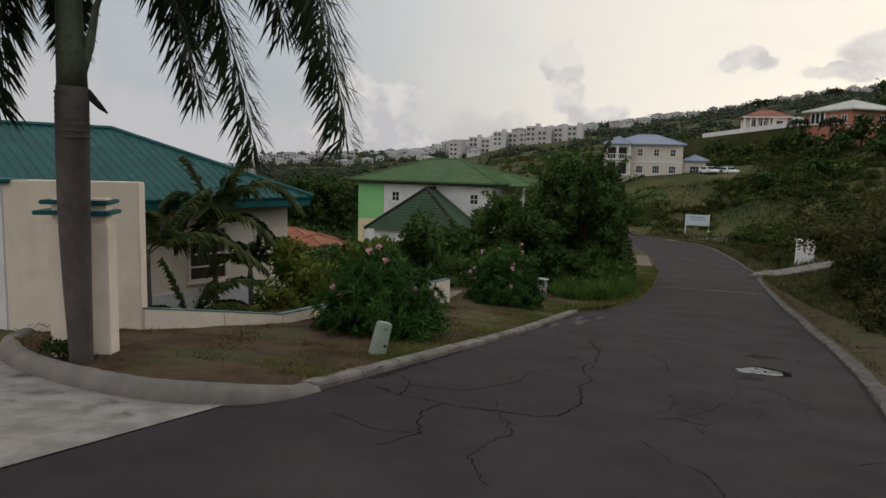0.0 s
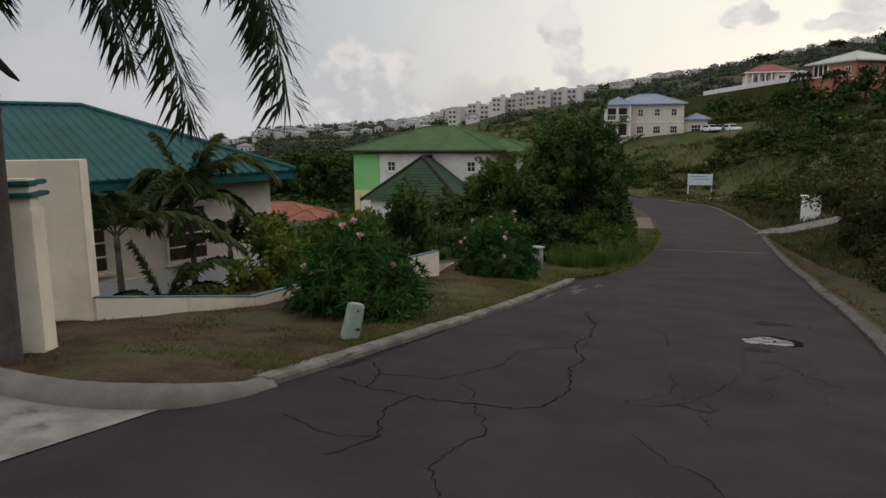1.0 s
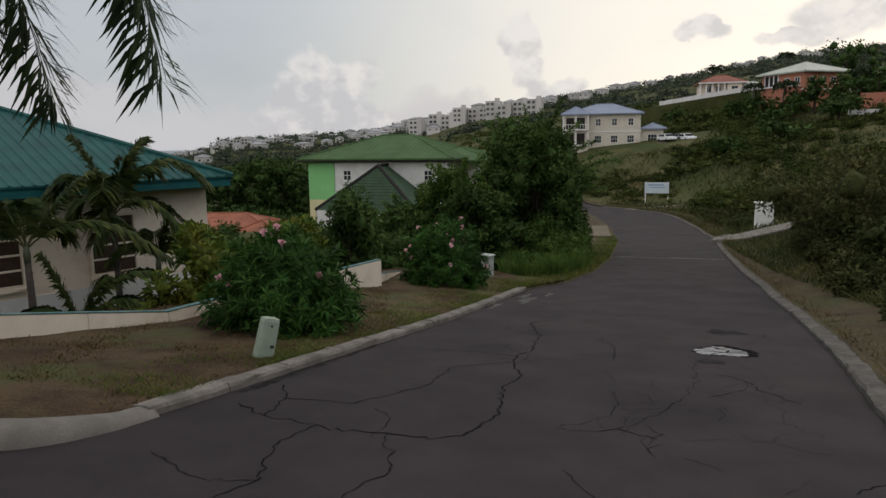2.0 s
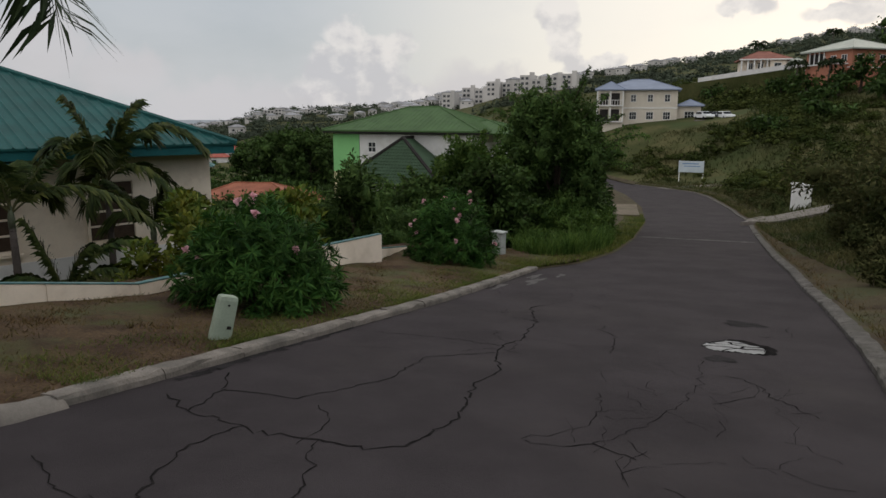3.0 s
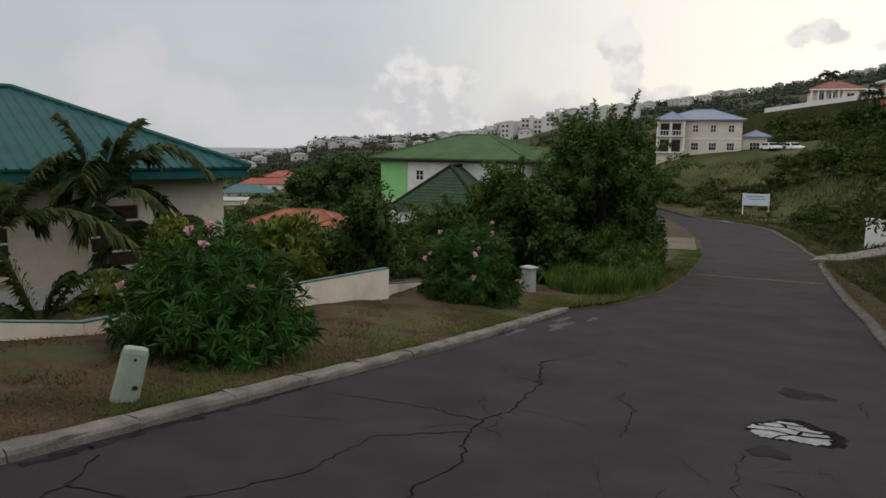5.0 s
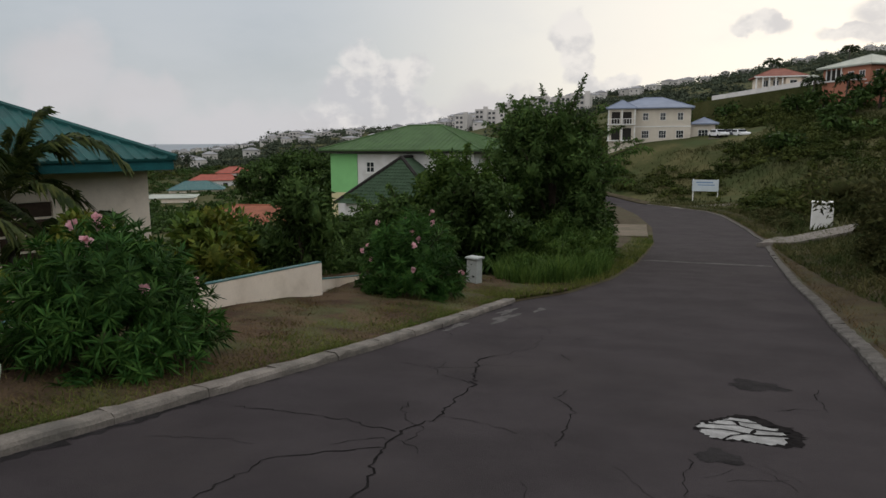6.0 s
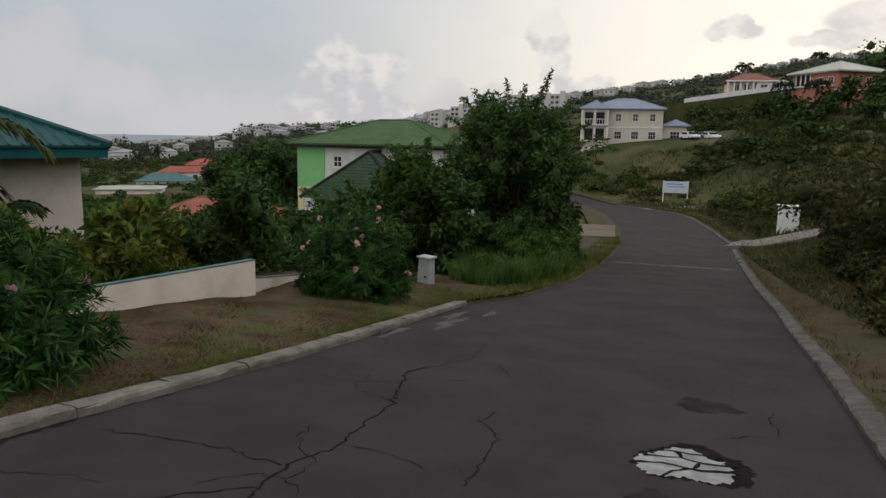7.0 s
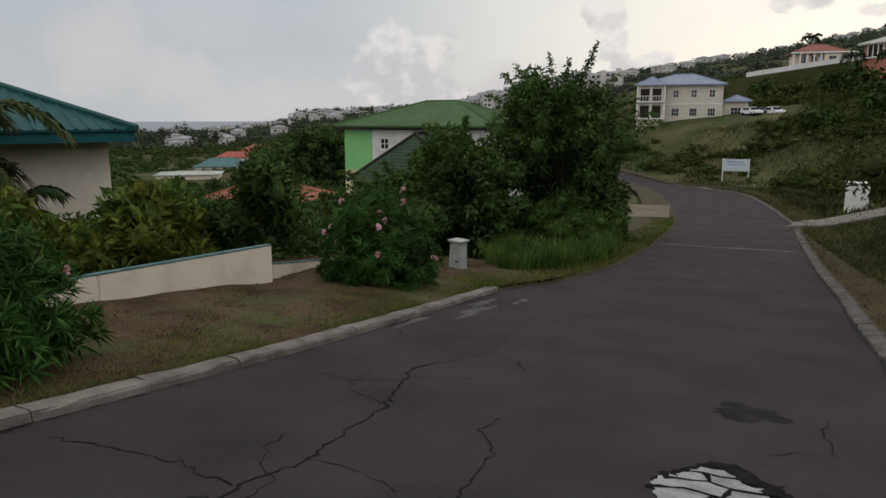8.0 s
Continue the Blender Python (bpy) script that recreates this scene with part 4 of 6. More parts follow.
# ---- houses ----
def hip_roof(parent, x0, x1, y0, y1, z, rise, mat, name="roof", thick=0.14, fascia=None, ribs=0.0, rib_mat=None, courses=0.0, label=""):
    """A hipped roof over a rectangle (eaves outline), with real thickness; ridge along the longer side."""
    bm = bmesh.new()
    w, d = x1 - x0, y1 - y0
    h = min(w, d) / 2
    if w >= d:
        r0, r1 = (x0 + h, (y0 + y1) / 2), (x1 - h, (y0 + y1) / 2)
    else:
        r0, r1 = ((x0 + x1) / 2, y0 + h), ((x0 + x1) / 2, y1 - h)
    low = [bm.verts.new(v) for v in ((x0, y0, z - thick), (x1, y0, z - thick), (x1, y1, z - thick), (x0, y1, z - thick))]
    eav = [bm.verts.new(v) for v in ((x0, y0, z), (x1, y0, z), (x1, y1, z), (x0, y1, z))]
    a = bm.verts.new((*r0, z + rise))
    b = bm.verts.new((*r1, z + rise)) if (r0[0] - r1[0]) ** 2 + (r0[1] - r1[1]) ** 2 > 1e-4 else a
    bm.faces.new(low[::-1])
    for k in range(4):
        bm.faces.new((low[k], low[(k + 1) % 4], eav[(k + 1) % 4], eav[k]))
    if a is b:
        for k in range(4):
            bm.faces.new((eav[k], eav[(k + 1) % 4], a))
    elif w >= d:
        for f in ((eav[0], eav[1], b, a), (eav[2], eav[3], a, b), (eav[1], eav[2], b), (eav[3], eav[0], a)):
            bm.faces.new(f)
    else:
        for f in ((eav[1], eav[2], b, a), (eav[3], eav[0], a, b), (eav[0], eav[1], a), (eav[2], eav[3], b)):
            bm.faces.new(f)
    ob = part(name, bm, mat, parent, label)
    corners = [Vector((x0, y0, z)), Vector((x1, y0, z)), Vector((x1, y1, z)), Vector((x0, y1, z))]
    centre = Vector(((x0 + x1) / 2, (y0 + y1) / 2, z))
    if ribs:
        rb = bmesh.new()
        cb = bmesh.new()
        for k in range(4):
            p, q = corners[k], corners[(k + 1) % 4]
            ln = (q - p).length
            u = (q - p).normalized()
            inn = Vector((-u.y, u.x, 0))
            if inn.dot(centre - p) < 0:
                inn = -inn
            n_up = Vector((0, 0, 1)) * h - inn * rise
            n_up = (n_up / n_up.length)
            s = ribs / 2
            while s < ln:
                v = min(s, ln - s, h)
                if v > 0.15:
                    lo, hi = p + u * s + n_up * 0.002, p + u * s + inn * v + Vector((0, 0, rise * v / h)) + n_up * 0.002
                    wd = u * ribs * 0.16
                    vs = [rb.verts.new(c) for c in (lo - wd, lo + wd, lo + n_up * 0.035, hi - wd, hi + wd, hi + n_up * 0.035)]
                    for f in ((0, 1, 2), (3, 5, 4), (0, 2, 5, 3), (1, 4, 5, 2)):
                        rb.faces.new([vs[j] for j in f])
                s += ribs
            if courses:
                c = courses
                while c < h:
                    if ln - 2 * c > 0.2:
                        lo, hi = p + u * c + inn * c + Vector((0, 0, rise * c / h)), q - u * c + inn * c + Vector((0, 0, rise * c / h))
                        g = inn * courses * 0.3 + Vector((0, 0, rise / h * courses * 0.3))
                        vs = [cb.verts.new(w_) for w_ in (lo, hi, hi + n_up * 0.03, lo + n_up * 0.03, hi + g, lo + g)]
                        for f in ((0, 1, 2, 3), (3, 2, 4, 5)):
                            cb.faces.new([vs[j] for j in f])
                    c += courses
        part("roof_ribs", rb, rib_mat or mat, ob)
        if courses:
            part("roof_courses", cb, rib_mat or mat, ob)
        else:
            cb.free()
    # cappings on the hips
    tops = [Vector((*r0, z + rise)), Vector((*r1, z + rise))]
    for k in range(4):
        top = min(tops, key=lambda v: (v - corners[k]).length)
        part("hip_cap", tube([corners[k] + Vector((0, 0, 0.01)), top], [0.09, 0.09], 6), rib_mat or mat, ob)
    if (tops[0] - tops[1]).length > 0.3:
        part("ridge_cap", tube(tops, [0.09, 0.09], 6), rib_mat or mat, ob)
    if fascia:
        f = 0.05
        for nm, bx in (("fascia", (x0 + f, x1 - f, y0 + f, y0 + f + 0.05)), ("fascia", (x0 + f, x1 - f, y1 - f - 0.05, y1 - f)), ("fascia", (x0 + f, x0 + f + 0.05, y0 + 0.12, y1 - 0.12)), ("fascia", (x1 - f - 0.05, x1 - f, y0 + 0.12, y1 - 0.12))):
            part(nm, box(*bx, z - thick - fascia[0], z - thick + 0.01), fascia[1], ob)
    return ob


def window(parent, x, z, w, h, y, out=-1, frame_mat=WHITE, panes=(2, 2), axis="x", glass=GLASS, sill=True):
    """A framed window on a wall face; out: which way the face looks along its axis."""
    def put(name, bm, mat, under):
        ob = part(name, bm, mat, under)
        return ob

    def bx(a0, a1, d0, d1, z0, z1):
        d0, d1 = sorted((y + out * d0, y + out * d1))
        return box(a0, a1, d0, d1, z0, z1) if axis == "x" else box(d0, d1, a0, a1, z0, z1)

    t = min(0.07, w * 0.1)
    bm = bx(x - w / 2 - t, x + w / 2 + t, -0.02, 0.05, z + h, z + h + t)
    for q in ((x - w / 2 - t, x + w / 2 + t, z - t, z), (x - w / 2 - t, x - w / 2, z, z + h), (x + w / 2, x + w / 2 + t, z, z + h)):
        o = bx(q[0], q[1], -0.02, 0.05, q[2], q[3])
        me = bpy.data.meshes.new("tmp")
        o.to_mesh(me)
        o.free()
        bm.from_mesh(me)
        bpy.data.meshes.remove(me)
    fr = put("window", bm, frame_mat, parent)
    nx, nz = panes
    for i in range(nx):
        for j in range(nz):
            g = 0.02
            put("pane", bx(x - w / 2 + w * i / nx + g, x - w / 2 + w * (i + 1) / nx - g, 0.004, 0.018, z + h * j / nz + g, z + h * (j + 1) / nz - g), glass, fr)
    for i in range(1, nx):
        put("glazing_bar", bx(x - w / 2 + w * i / nx - 0.025, x - w / 2 + w * i / nx + 0.025, 0.004, 0.035, z, z + h), frame_mat, fr)
    for j in range(1, nz):
        put("glazing_bar", bx(x - w / 2, x + w / 2, 0.004, 0.032, z + h * j / nz - 0.025, z + h * j / nz + 0.025), frame_mat, fr)
    if sill:
        put("window_sill", bx(x - w / 2 - 0.12, x + w / 2 + 0.12, 0.0, 0.12, z - t - 0.06, z - t - 0.002), frame_mat, fr)
    return fr


# teal roofed bungalow below the lawn: local x runs along its front, y into the house
TEAL_AT = Matrix.Translation((-12.2, 16.0, 0)) @ Matrix.Rotation(math.atan2(0.94, 0.34), 4, "Z")
# eaves outline: x from -17 to 0, y from 0 to 8.9
teal = thing("bungalow", TEAL_AT, "cream bungalow with a ribbed teal metal hip roof", "house")
part("wall", box(-16.4, 0.15, 1.15, 8.2, -2.4, 1.02), CREAM, teal)
hip_roof(teal, -17.0, 0.5, 0.3, 8.9, 1.3, 1.92, TEAL_ROOF, thick=0.05, fascia=(0.22, TEAL_TRIM), ribs=0.26, label="ribbed teal metal hip roof")
part("plinth", box(-16.45, 0.2, 1.1, 8.25, -2.4, -1.35), OFFWHITE, teal)
for wx, ww in ((-2.6, 1.1), (-5.3, 1.0), (-9.3, 1.4), (-12.6, 1.2)):
    window(teal, wx, -1.05, ww, 1.45, 1.15, -1, CREAM, (1, 4), glass=BROWN)
part("porch_roof", box(-9.9, -4.6, 0.32, 1.1, 0.80, 0.98, 0.02), TEAL_TRIM, teal)

# two-storey green house
green = thing("house", pose(-25.3, 53.0, 0), "two-storey green and white house with green tiled roofs", "house")
part("wall", box(-6.4, 6.2, 0.8, 10.5, -6.6, 0.62), OFFWHITE, green)
part("painted_bay", box(-6.46, -3.95, 0.72, 3.4, -2.55, 0.60), GREEN_WALL, green, "bright green painted upper bay")
part("lower_bay", box(-6.44, -5.9, 0.70, 1.2, -6.6, -2.56), YELLOW_WALL, green, "pale yellow lower corner")
part("lower_bay", box(-4.5, -3.95, 0.70, 1.2, -6.6, -2.56), YELLOW_WALL, green, "pale yellow lower corner")
part("porch_beam", box(-5.9, -4.5, 0.70, 0.95, -3.1, -2.56), YELLOW_WALL, green)
# near-black box painting the shade inside the porch
part("porch_shade", box(-5.88, -4.52, 0.9, 1.1, -6.5, -3.12), DARK_TRIM_SHADE, green)
hip_roof(green, -7.1, 7.0, 0.0, 11.2, 0.95, 1.95, GREEN_ROOF, thick=0.12, fascia=(0.12, DARK_TRIM_SHADE), ribs=0.42, label="green ribbed hip roof")
hip_roof(green, 1.5, 9.5, 2.5, 10.0, 0.75, 1.0, GREEN_ROOF, thick=0.12, ribs=0.42, label="lower green hip roof")
part("wing_wall", box(-2.5, 4.8, -3.6, 0.8, -6.6, -2.95), OFFWHITE, green)
gab = bmesh.new()
gv = [gab.verts.new(v) for v in ((-3.1, -4.2, -2.95), (5.6, -4.2, -2.95), (1.0, -1.0, 0.38), (5.6, 1.0, -2.95), (-3.1, 1.0, -2.95), (1.0, 1.0, 0.38))]
for f in ((0, 1, 2), (1, 3, 5, 2), (4, 0, 2, 5), (3, 4, 5), (0, 4, 3, 1)):
    gab.faces.new([gv[k] for k in f])
gable = part("roof", gab, GREEN_DARK, green, "dark green tiled wing roof")
for a, b in (((-3.1, -4.2, -2.95), (1.0, -1.0, 0.42)), ((5.6, -4.2, -2.95), (1.0, -1.0, 0.42)), ((1.0, -1.0, 0.42), (1.0, 1.0, 0.42))):
    part("hip_cap", tube([a, b], [0.14, 0.14], 6), DARK_TRIM_SHADE, gable)
tiles = bmesh.new()
for k in range(1, 15):
    s = k / 15
    l, r = Vector((-3.1, -4.2, -2.95)).lerp(Vector((1.0, -1.0, 0.38)), s), Vector((5.6, -4.2, -2.95)).lerp(Vector((1.0, -1.0, 0.38)), s)
    tube([l + Vector((0.1, -0.02, 0.02)), r + Vector((-0.1, -0.02, 0.02))], [0.035, 0.035], 4, True, tiles)
for k in range(1, 33):
    x = -3.1 + 8.7 * k / 33
    s = (x + 3.1) / 4.1 if x < 1.0 else (5.6 - x) / 4.6
    tube([Vector((x, -4.22, -2.93)), Vector((x, -4.2 + 3.2 * s, -2.95 + 3.33 * s + 0.02))], [0.03, 0.03], 4, True, tiles)
part("roof_tiles", tiles, GREEN_DARK, gable)
window(green, -2.75, -0.85, 0.65, 0.78, 0.8, -1, WHITE, (2, 2))
window(green, 4.6, -0.85, 0.65, 0.78, 0.8, -1, WHITE, (2, 2))


def block_house(name, m, w, d, h, rise, wall, roof, label, windows=(), group="", over=0.5, base=2.5):
    ob = thing(name, m, label, "house", group)
    part("wall", box(-w / 2, w / 2, 0, d, -base, h), wall, ob)
    hip_roof(ob, -w / 2 - over, w / 2 + over, -over, d + over, h, rise, roof, thick=0.15)
    for x, z, ww, wh in windows:
        window(ob, x, z, ww, wh, 0.0, -1, WHITE, (1, 1), sill=False)
    return ob


# cream two-storey house across the slope
cream = thing("house", pose(-17.4, 138, 1.0, 0, 0, 6), "cream two-storey house with a blue-grey hip roof", "house")
part("wall", box(-6.3, 7.0, 0, 10, -3, 6.2), PALE_CREAM, cream)
part("balcony_tower", box(-7.2, -2.6, -1.6, 0.0, -3, 6.2), PALE_CREAM, cream)
hip_roof(cream, -7.0, 7.6, -0.7, 10.7, 6.25, 2.0, BLUE_ROOF, thick=0.2)
hip_roof(cream, -7.7, -2.2, -2.1, 3.5, 6.2, 1.5, BLUE_ROOF, thick=0.2)
for zf in (0.5, 3.4):
    # dark panels on the solid wall paint the shade of the balcony openings
    part("balcony_opening", box(-6.7, -5.2, -1.66, -1.58, zf, zf + 2.1), DARK_TRIM_SHADE, cream)
    part("balcony_opening", box(-4.7, -3.2, -1.66, -1.58, zf, zf + 2.1), DARK_TRIM_SHADE, cream)
    part("balcony_slab", box(-7.4, -2.5, -2.3, -1.62, zf - 0.25, zf - 0.05), WHITE, cream)
    for px in (-7.3, -4.95, -2.7):
        part("balcony_post", box(px, px + 0.22, -2.25, -2.03, zf - 0.05, zf + 2.45), WHITE, cream)
for wx in (-0.8, 2.2, 5.2):
    window(cream, wx, 4.0, 0.9, 1.25, 0, -1, WHITE, (2, 2), sill=False)
    window(cream, wx, 0.8, 1.2, 1.3, 0, -1, WHITE, (3, 2), sill=False)
part("annex_wall", box(7.02, 11.2, 1.5, 8, -3, 3.3), PALE_CREAM, cream)
hip_roof(cream, 6.9, 11.8, 0.9, 8.6, 3.35, 1.1, BLUE_ROOF, thick=0.2)
window(cream, 9.2, 1.0, 1.6, 1.2, 1.5, -1, WHITE, (3, 2), sill=False)
part("string_course", box(-2.58, 7.06, -0.07, -0.004, 2.75, 2.95), WHITE, cream)
for k, px in enumerate((-7.25, -6.75, -6.25, -5.75, -5.25, -4.55, -4.05, -3.55, -3.05)):
    part("baluster", box(px, px + 0.08, -2.27, -2.19, 3.35, 4.2), WHITE, cream)
part("handrail", box(-7.38, -2.52, -2.29, -2.17, 4.2, 4.3), WHITE, cream)

# coral house and its neighbours up the hill
coral = thing("house", pose(19.6, 162.0, 8.4, 0, 0, 38), "coral painted two-storey house with a pale hip roof", "house")
part("wall", box(-5.6, 5.6, -5.6, 5.6, -4, 6.5), CORAL, coral)
hip_roof(coral, -6.5, 6.5, -6.5, 6.5, 6.55, 2.3, PALE_ROOF, thick=0.25)
part("porch_wall", box(-8.0, -5.62, -4.6, 3, -4, 3.6), CORAL, coral)
part("porch_roof", box(-8.3, -5.63, -4.9, 3.3, 3.61, 3.85), WHITE, coral)
part("string_course", box(-5.68, 5.68, -5.68, 5.68, 3.0, 3.2), WHITE, coral)
for wx in (-3.8, -1.2, 1.4, 4.0):
    window(coral, wx, 4.2, 1.2, 1.2, -5.6, -1, WHITE, (2, 1), sill=False)
    window(coral, wx, 4.2, 1.2, 1.2, -5.6, -1, WHITE, (2, 1), "y", sill=False)
# dark panel in place of a recess, its shade put into the colour
part("balcony_opening", box(-5.68, -5.58, 1.0, 4.6, 4.0, 6.0), DARK_TRIM_SHADE, coral)
for k in range(4):
    part("balcony_post", box(-5.86, -5.7, 0.9 + k * 1.2, 1.06 + k * 1.2, 3.2, 6.4), WHITE, coral)
part("side_block", box(5.62, 8.0, -4, 1, -4, 5.4), OFFWHITE, coral)
red_villa = thing("house", pose(4.6, 181, 12.6, 0, 0, 8), "low villa with white columns and a faded red roof", "house")
part("wall", box(-4.6, 5.0, 1.4, 8, -8, 2.6), CREAM, red_villa)
hip_roof(red_villa, -5.4, 5.8, -0.2, 8.6, 2.7, 1.9, FADED_ROOF, thick=0.2)
part("eaves_board", box(-5.42, 5.82, -0.24, -0.21, 2.45, 2.72), WHITE, red_villa)
for k in range(5):
    part("column", box(-5.0 + k * 1.35, -4.72 + k * 1.35, 0.0, 0.28, -8, 2.48), WHITE, red_villa)
part("front_bay", box(1.2, 4.4, 0.3, 1.38, -8, 2.46), CREAM, red_villa)
for wx in (-2.8, -0.6):
    window(red_villa, wx, 0.5, 1.1, 1.4, 1.4, -1, WHITE, (2, 1), sill=False)
window(red_villa, 2.8, 0.5, 1.4, 1.3, 0.3, -1, WHITE, (2, 1), sill=False)
part("annex_wall", box(5.02, 9.5, 2.0, 7, -8, 1.9), OFFWHITE, red_villa)
hip_roof(red_villa, 4.9, 10.0, 1.5, 7.5, 1.95, 1.1, PALE_ROOF, thick=0.2)
terrace = thing("terrace_wall", pose(0, 0, 0), "long white wall climbing along the villa's terrace", "wall", kind="structure")
wall_run((-9.2, 176.6), (10.1, 178.7), 0.3, 9.9, 11.1, OFFWHITE, terrace, "wall_panel", z1b=14.0, z0b=12.8)
wall_run((10.12, 178.7), (15.5, 178.5), 0.3, 12.8, 14.0, OFFWHITE, terrace, "wall_panel", z1b=15.1, z0b=13.8)
wall_run((-13.0, 176.2), (15.8, 178.9), 1.5, 0.0, 9.6, HILL, terrace, "embankment", "dry grassed bank under the terrace", z1b=13.7, z0b=2.0)
right_house = thing("house", pose(31.5, 128, 6.2, 0, 0, -18), "white three-level house partly behind trees", "house")
part("wall", box(-3.2, 7, 0, 9, -4, 6.0), OFFWHITE, right_house)
hip_roof(right_house, -3.8, 7.6, -0.6, 9.6, 6.05, 2.0, PALE_ROOF, thick=0.2)
for wx in (-1.6, 1.4):
    for wz in (0.8, 3.7):
        window(right_house, wx, wz, 1.1, 1.3, 0, -1, WHITE, (2, 2), sill=False)
part("garden_terrace", box(-9.5, -3.25, -0.5, -0.2, -4, 0.3), WHITE, right_house)
part("garden_wall", box(-8.3, -3.4, 2.5, 2.9, -4, 3.0), CORAL, right_house, "coral painted garden wall")

# white stepped apartment block on the far slope
flats = thing("apartment_building", pose(0, 0, 0), "white stepped apartment block on the far hillside", "building")
for k in range(10):
    s = k / 9
    x, y, z = -168 + 78 * s, 418 + 14 * math.sin(s * 5), 6.5 + 11.5 * s ** 0.8
    z += 1.6 * math.sin(k * 2.4)
    y += 5 * math.sin(k * 1.7)
    tall = 8.0 + 3.5 * math.sin(math.pi * min(1, 0.25 + s * 0.8))
    wing = part("wing", box(x - 4.6, x + 3.6, y, y + 9, z - 10, z + tall), TOWN_WALL, flats)
    part("stair_tower", box(x + 1.6, x + 4.2, y - 1.6, y, z - 10, z + tall + 1.5), TOWN_WALL, flats)
    for fl in range(3):
        for c in range(2):
            part("window", box(x - 3.9 + c * 2.7, x - 2.2 + c * 2.7, y - 0.08, y + 0.02, z + tall - 2.6 - fl * 2.9, z + tall - 1.1 - fl * 2.9), GLASS, wing)

# valley houses
block_house("house", pose(-154.5, 188, -14.0, 0, 0, 38), 11, 8, 5.4, 1.9, OFFWHITE, RED_ROOF, "pale two-storey house with a red hip roof", [(-3.4, 3.2, 1.1, 1.2), (0, 3.2, 1.1, 1.2), (3.4, 3.2, 1.1, 1.2)], base=6)
block_house("house", pose(-155.5, 180, -13.6, 0, 0, 38), 15, 6, 3.0, 1.7, OFFWHITE, RED_ROOF, "long low house with a red roof", [(-4, 0.8, 1.4, 1.3), (3, 0.8, 1.4, 1.3)], base=6)
block_house("house", pose(-139.5, 154, -14.4, 0, 0, 38), 14, 8, 2.9, 2.2, CREAM, TEAL_CAP, "low cream house with a weathered teal roof", [(-4, 0.8, 1.4, 1.3), (3, 0.8, 1.4, 1.3)], base=6)
block_house("house", pose(-121.5, 124, -13.9, 0, 0, 38), 13.5, 9, 2.9, 0.5, CREAM, PALE_ROOF, "long cream building with a flat pale roof", [(-5, 0.9, 0.8, 0.9), (-2.6, 0.9, 0.8, 0.9), (0.6, 0.9, 1.0, 0.9), (4.2, 0.9, 1.0, 0.9)], base=6)
block_house("house", pose(-45.5, 58.5, -8.3, 0, 0, 16), 11, 7, 2.0, 1.5, CREAM, ORANGE_ROOF, "low house with a rust orange roof among bushes", base=3)
block_house("house", pose(-38.6, 55.0, -8.3, 0, 0, 12), 4.6, 6, 2.2, 1.2, OFFWHITE, ORANGE_ROOF, "small house with an orange roof and white eaves", base=3)


# ---- sign, entrance pier, pedestals, cars ----
sign_z = gz(-5.1, 98)
sign = thing("sign_board", pose(-5.1, 97.8, sign_z), "pale blue-white notice board on two posts", "sign")
part("board", box(-1.55, 1.55, -0.04, 0.04, -3.42 - 1.45 - sign_z, -3.42 - sign_z, 0.01), SIGN_FACE, sign)
for px in (-1.5, 1.4):
    part("post", box(px, px + 0.12, 0.042, 0.16, -0.3, -3.42 - sign_z + 0.05), WHITE, sign)
part("lettering", box(-1.1, 0.9, -0.046, -0.041, -3.42 - 0.42 - sign_z, -3.42 - 0.26 - sign_z), SIGN_INK, sign, "dark blue printed bar")
part("lettering", box(-0.9, 1.1, -0.046, -0.041, -3.42 - 0.72 - sign_z, -3.42 - 0.6 - sign_z), SIGN_INK, sign, "dark blue printed bar")
pier = thing("entrance_pier", pose(4.02, 48.3, -3.6), "white block entrance pier beside a side drive", "pier")
part("body", box(-0.53, 0.53, 0, 0.9, -0.6, 1.66, 0.03), WHITE, pier)
part("cap", box(-0.60, 0.60, -0.07, 0.97, 1.662, 1.74, 0.02), WHITE, pier)


def pedestal(m, h, w, d, mat, label, dome):
    ob = thing("utility_pedestal", m, label, "utility box", "utility pedestals")
    bm = box(-w / 2, w / 2, -d / 2, d / 2, 0.05, h, dome)
    for v in bm.verts:
        k = 1.0 - 0.10 * v.co.z / h
        v.co.x, v.co.y = v.co.x * k, v.co.y * k
    part("cover", bm, mat, ob, soft=False)
    part("base_skirt", box(-w / 2 + 0.02, w / 2 - 0.02, -d / 2 + 0.02, d / 2 - 0.02, -0.12, 0.06, 0.008), mat if dome < 0.03 else DARK_TRIM_SHADE, ob)
    part("lock", box(w * 0.12, w * 0.3, -d / 2 - 0.012, -d / 2 + 0.002, h * 0.42, h * 0.47), DARK_TRIM_SHADE, ob)
    part("vent", tube([(0, -d / 2 - 0.008, h * 0.84), (0, -d / 2 + 0.004, h * 0.84)], [0.012, 0.012], 8), DARK_TRIM_SHADE, ob)
    return ob


pedestal(pose(-4.77, 6.62, -0.45, 0, 15, 56), 0.60, 0.23, 0.17, PEDESTAL, "leaning sage-green utility pedestal on the lawn", 0.05)
ped2 = pedestal(pose(-5.5, 18.6, -1.72, 0, 2, -12), 0.70, 0.30, 0.26, PEDESTAL_GREY, "grey-green utility cabinet with an overhanging lid", 0.012)
part("lid", box(-0.175, 0.175, -0.155, 0.155, 0.702, 0.75, 0.015), PEDESTAL_GREY, ped2)


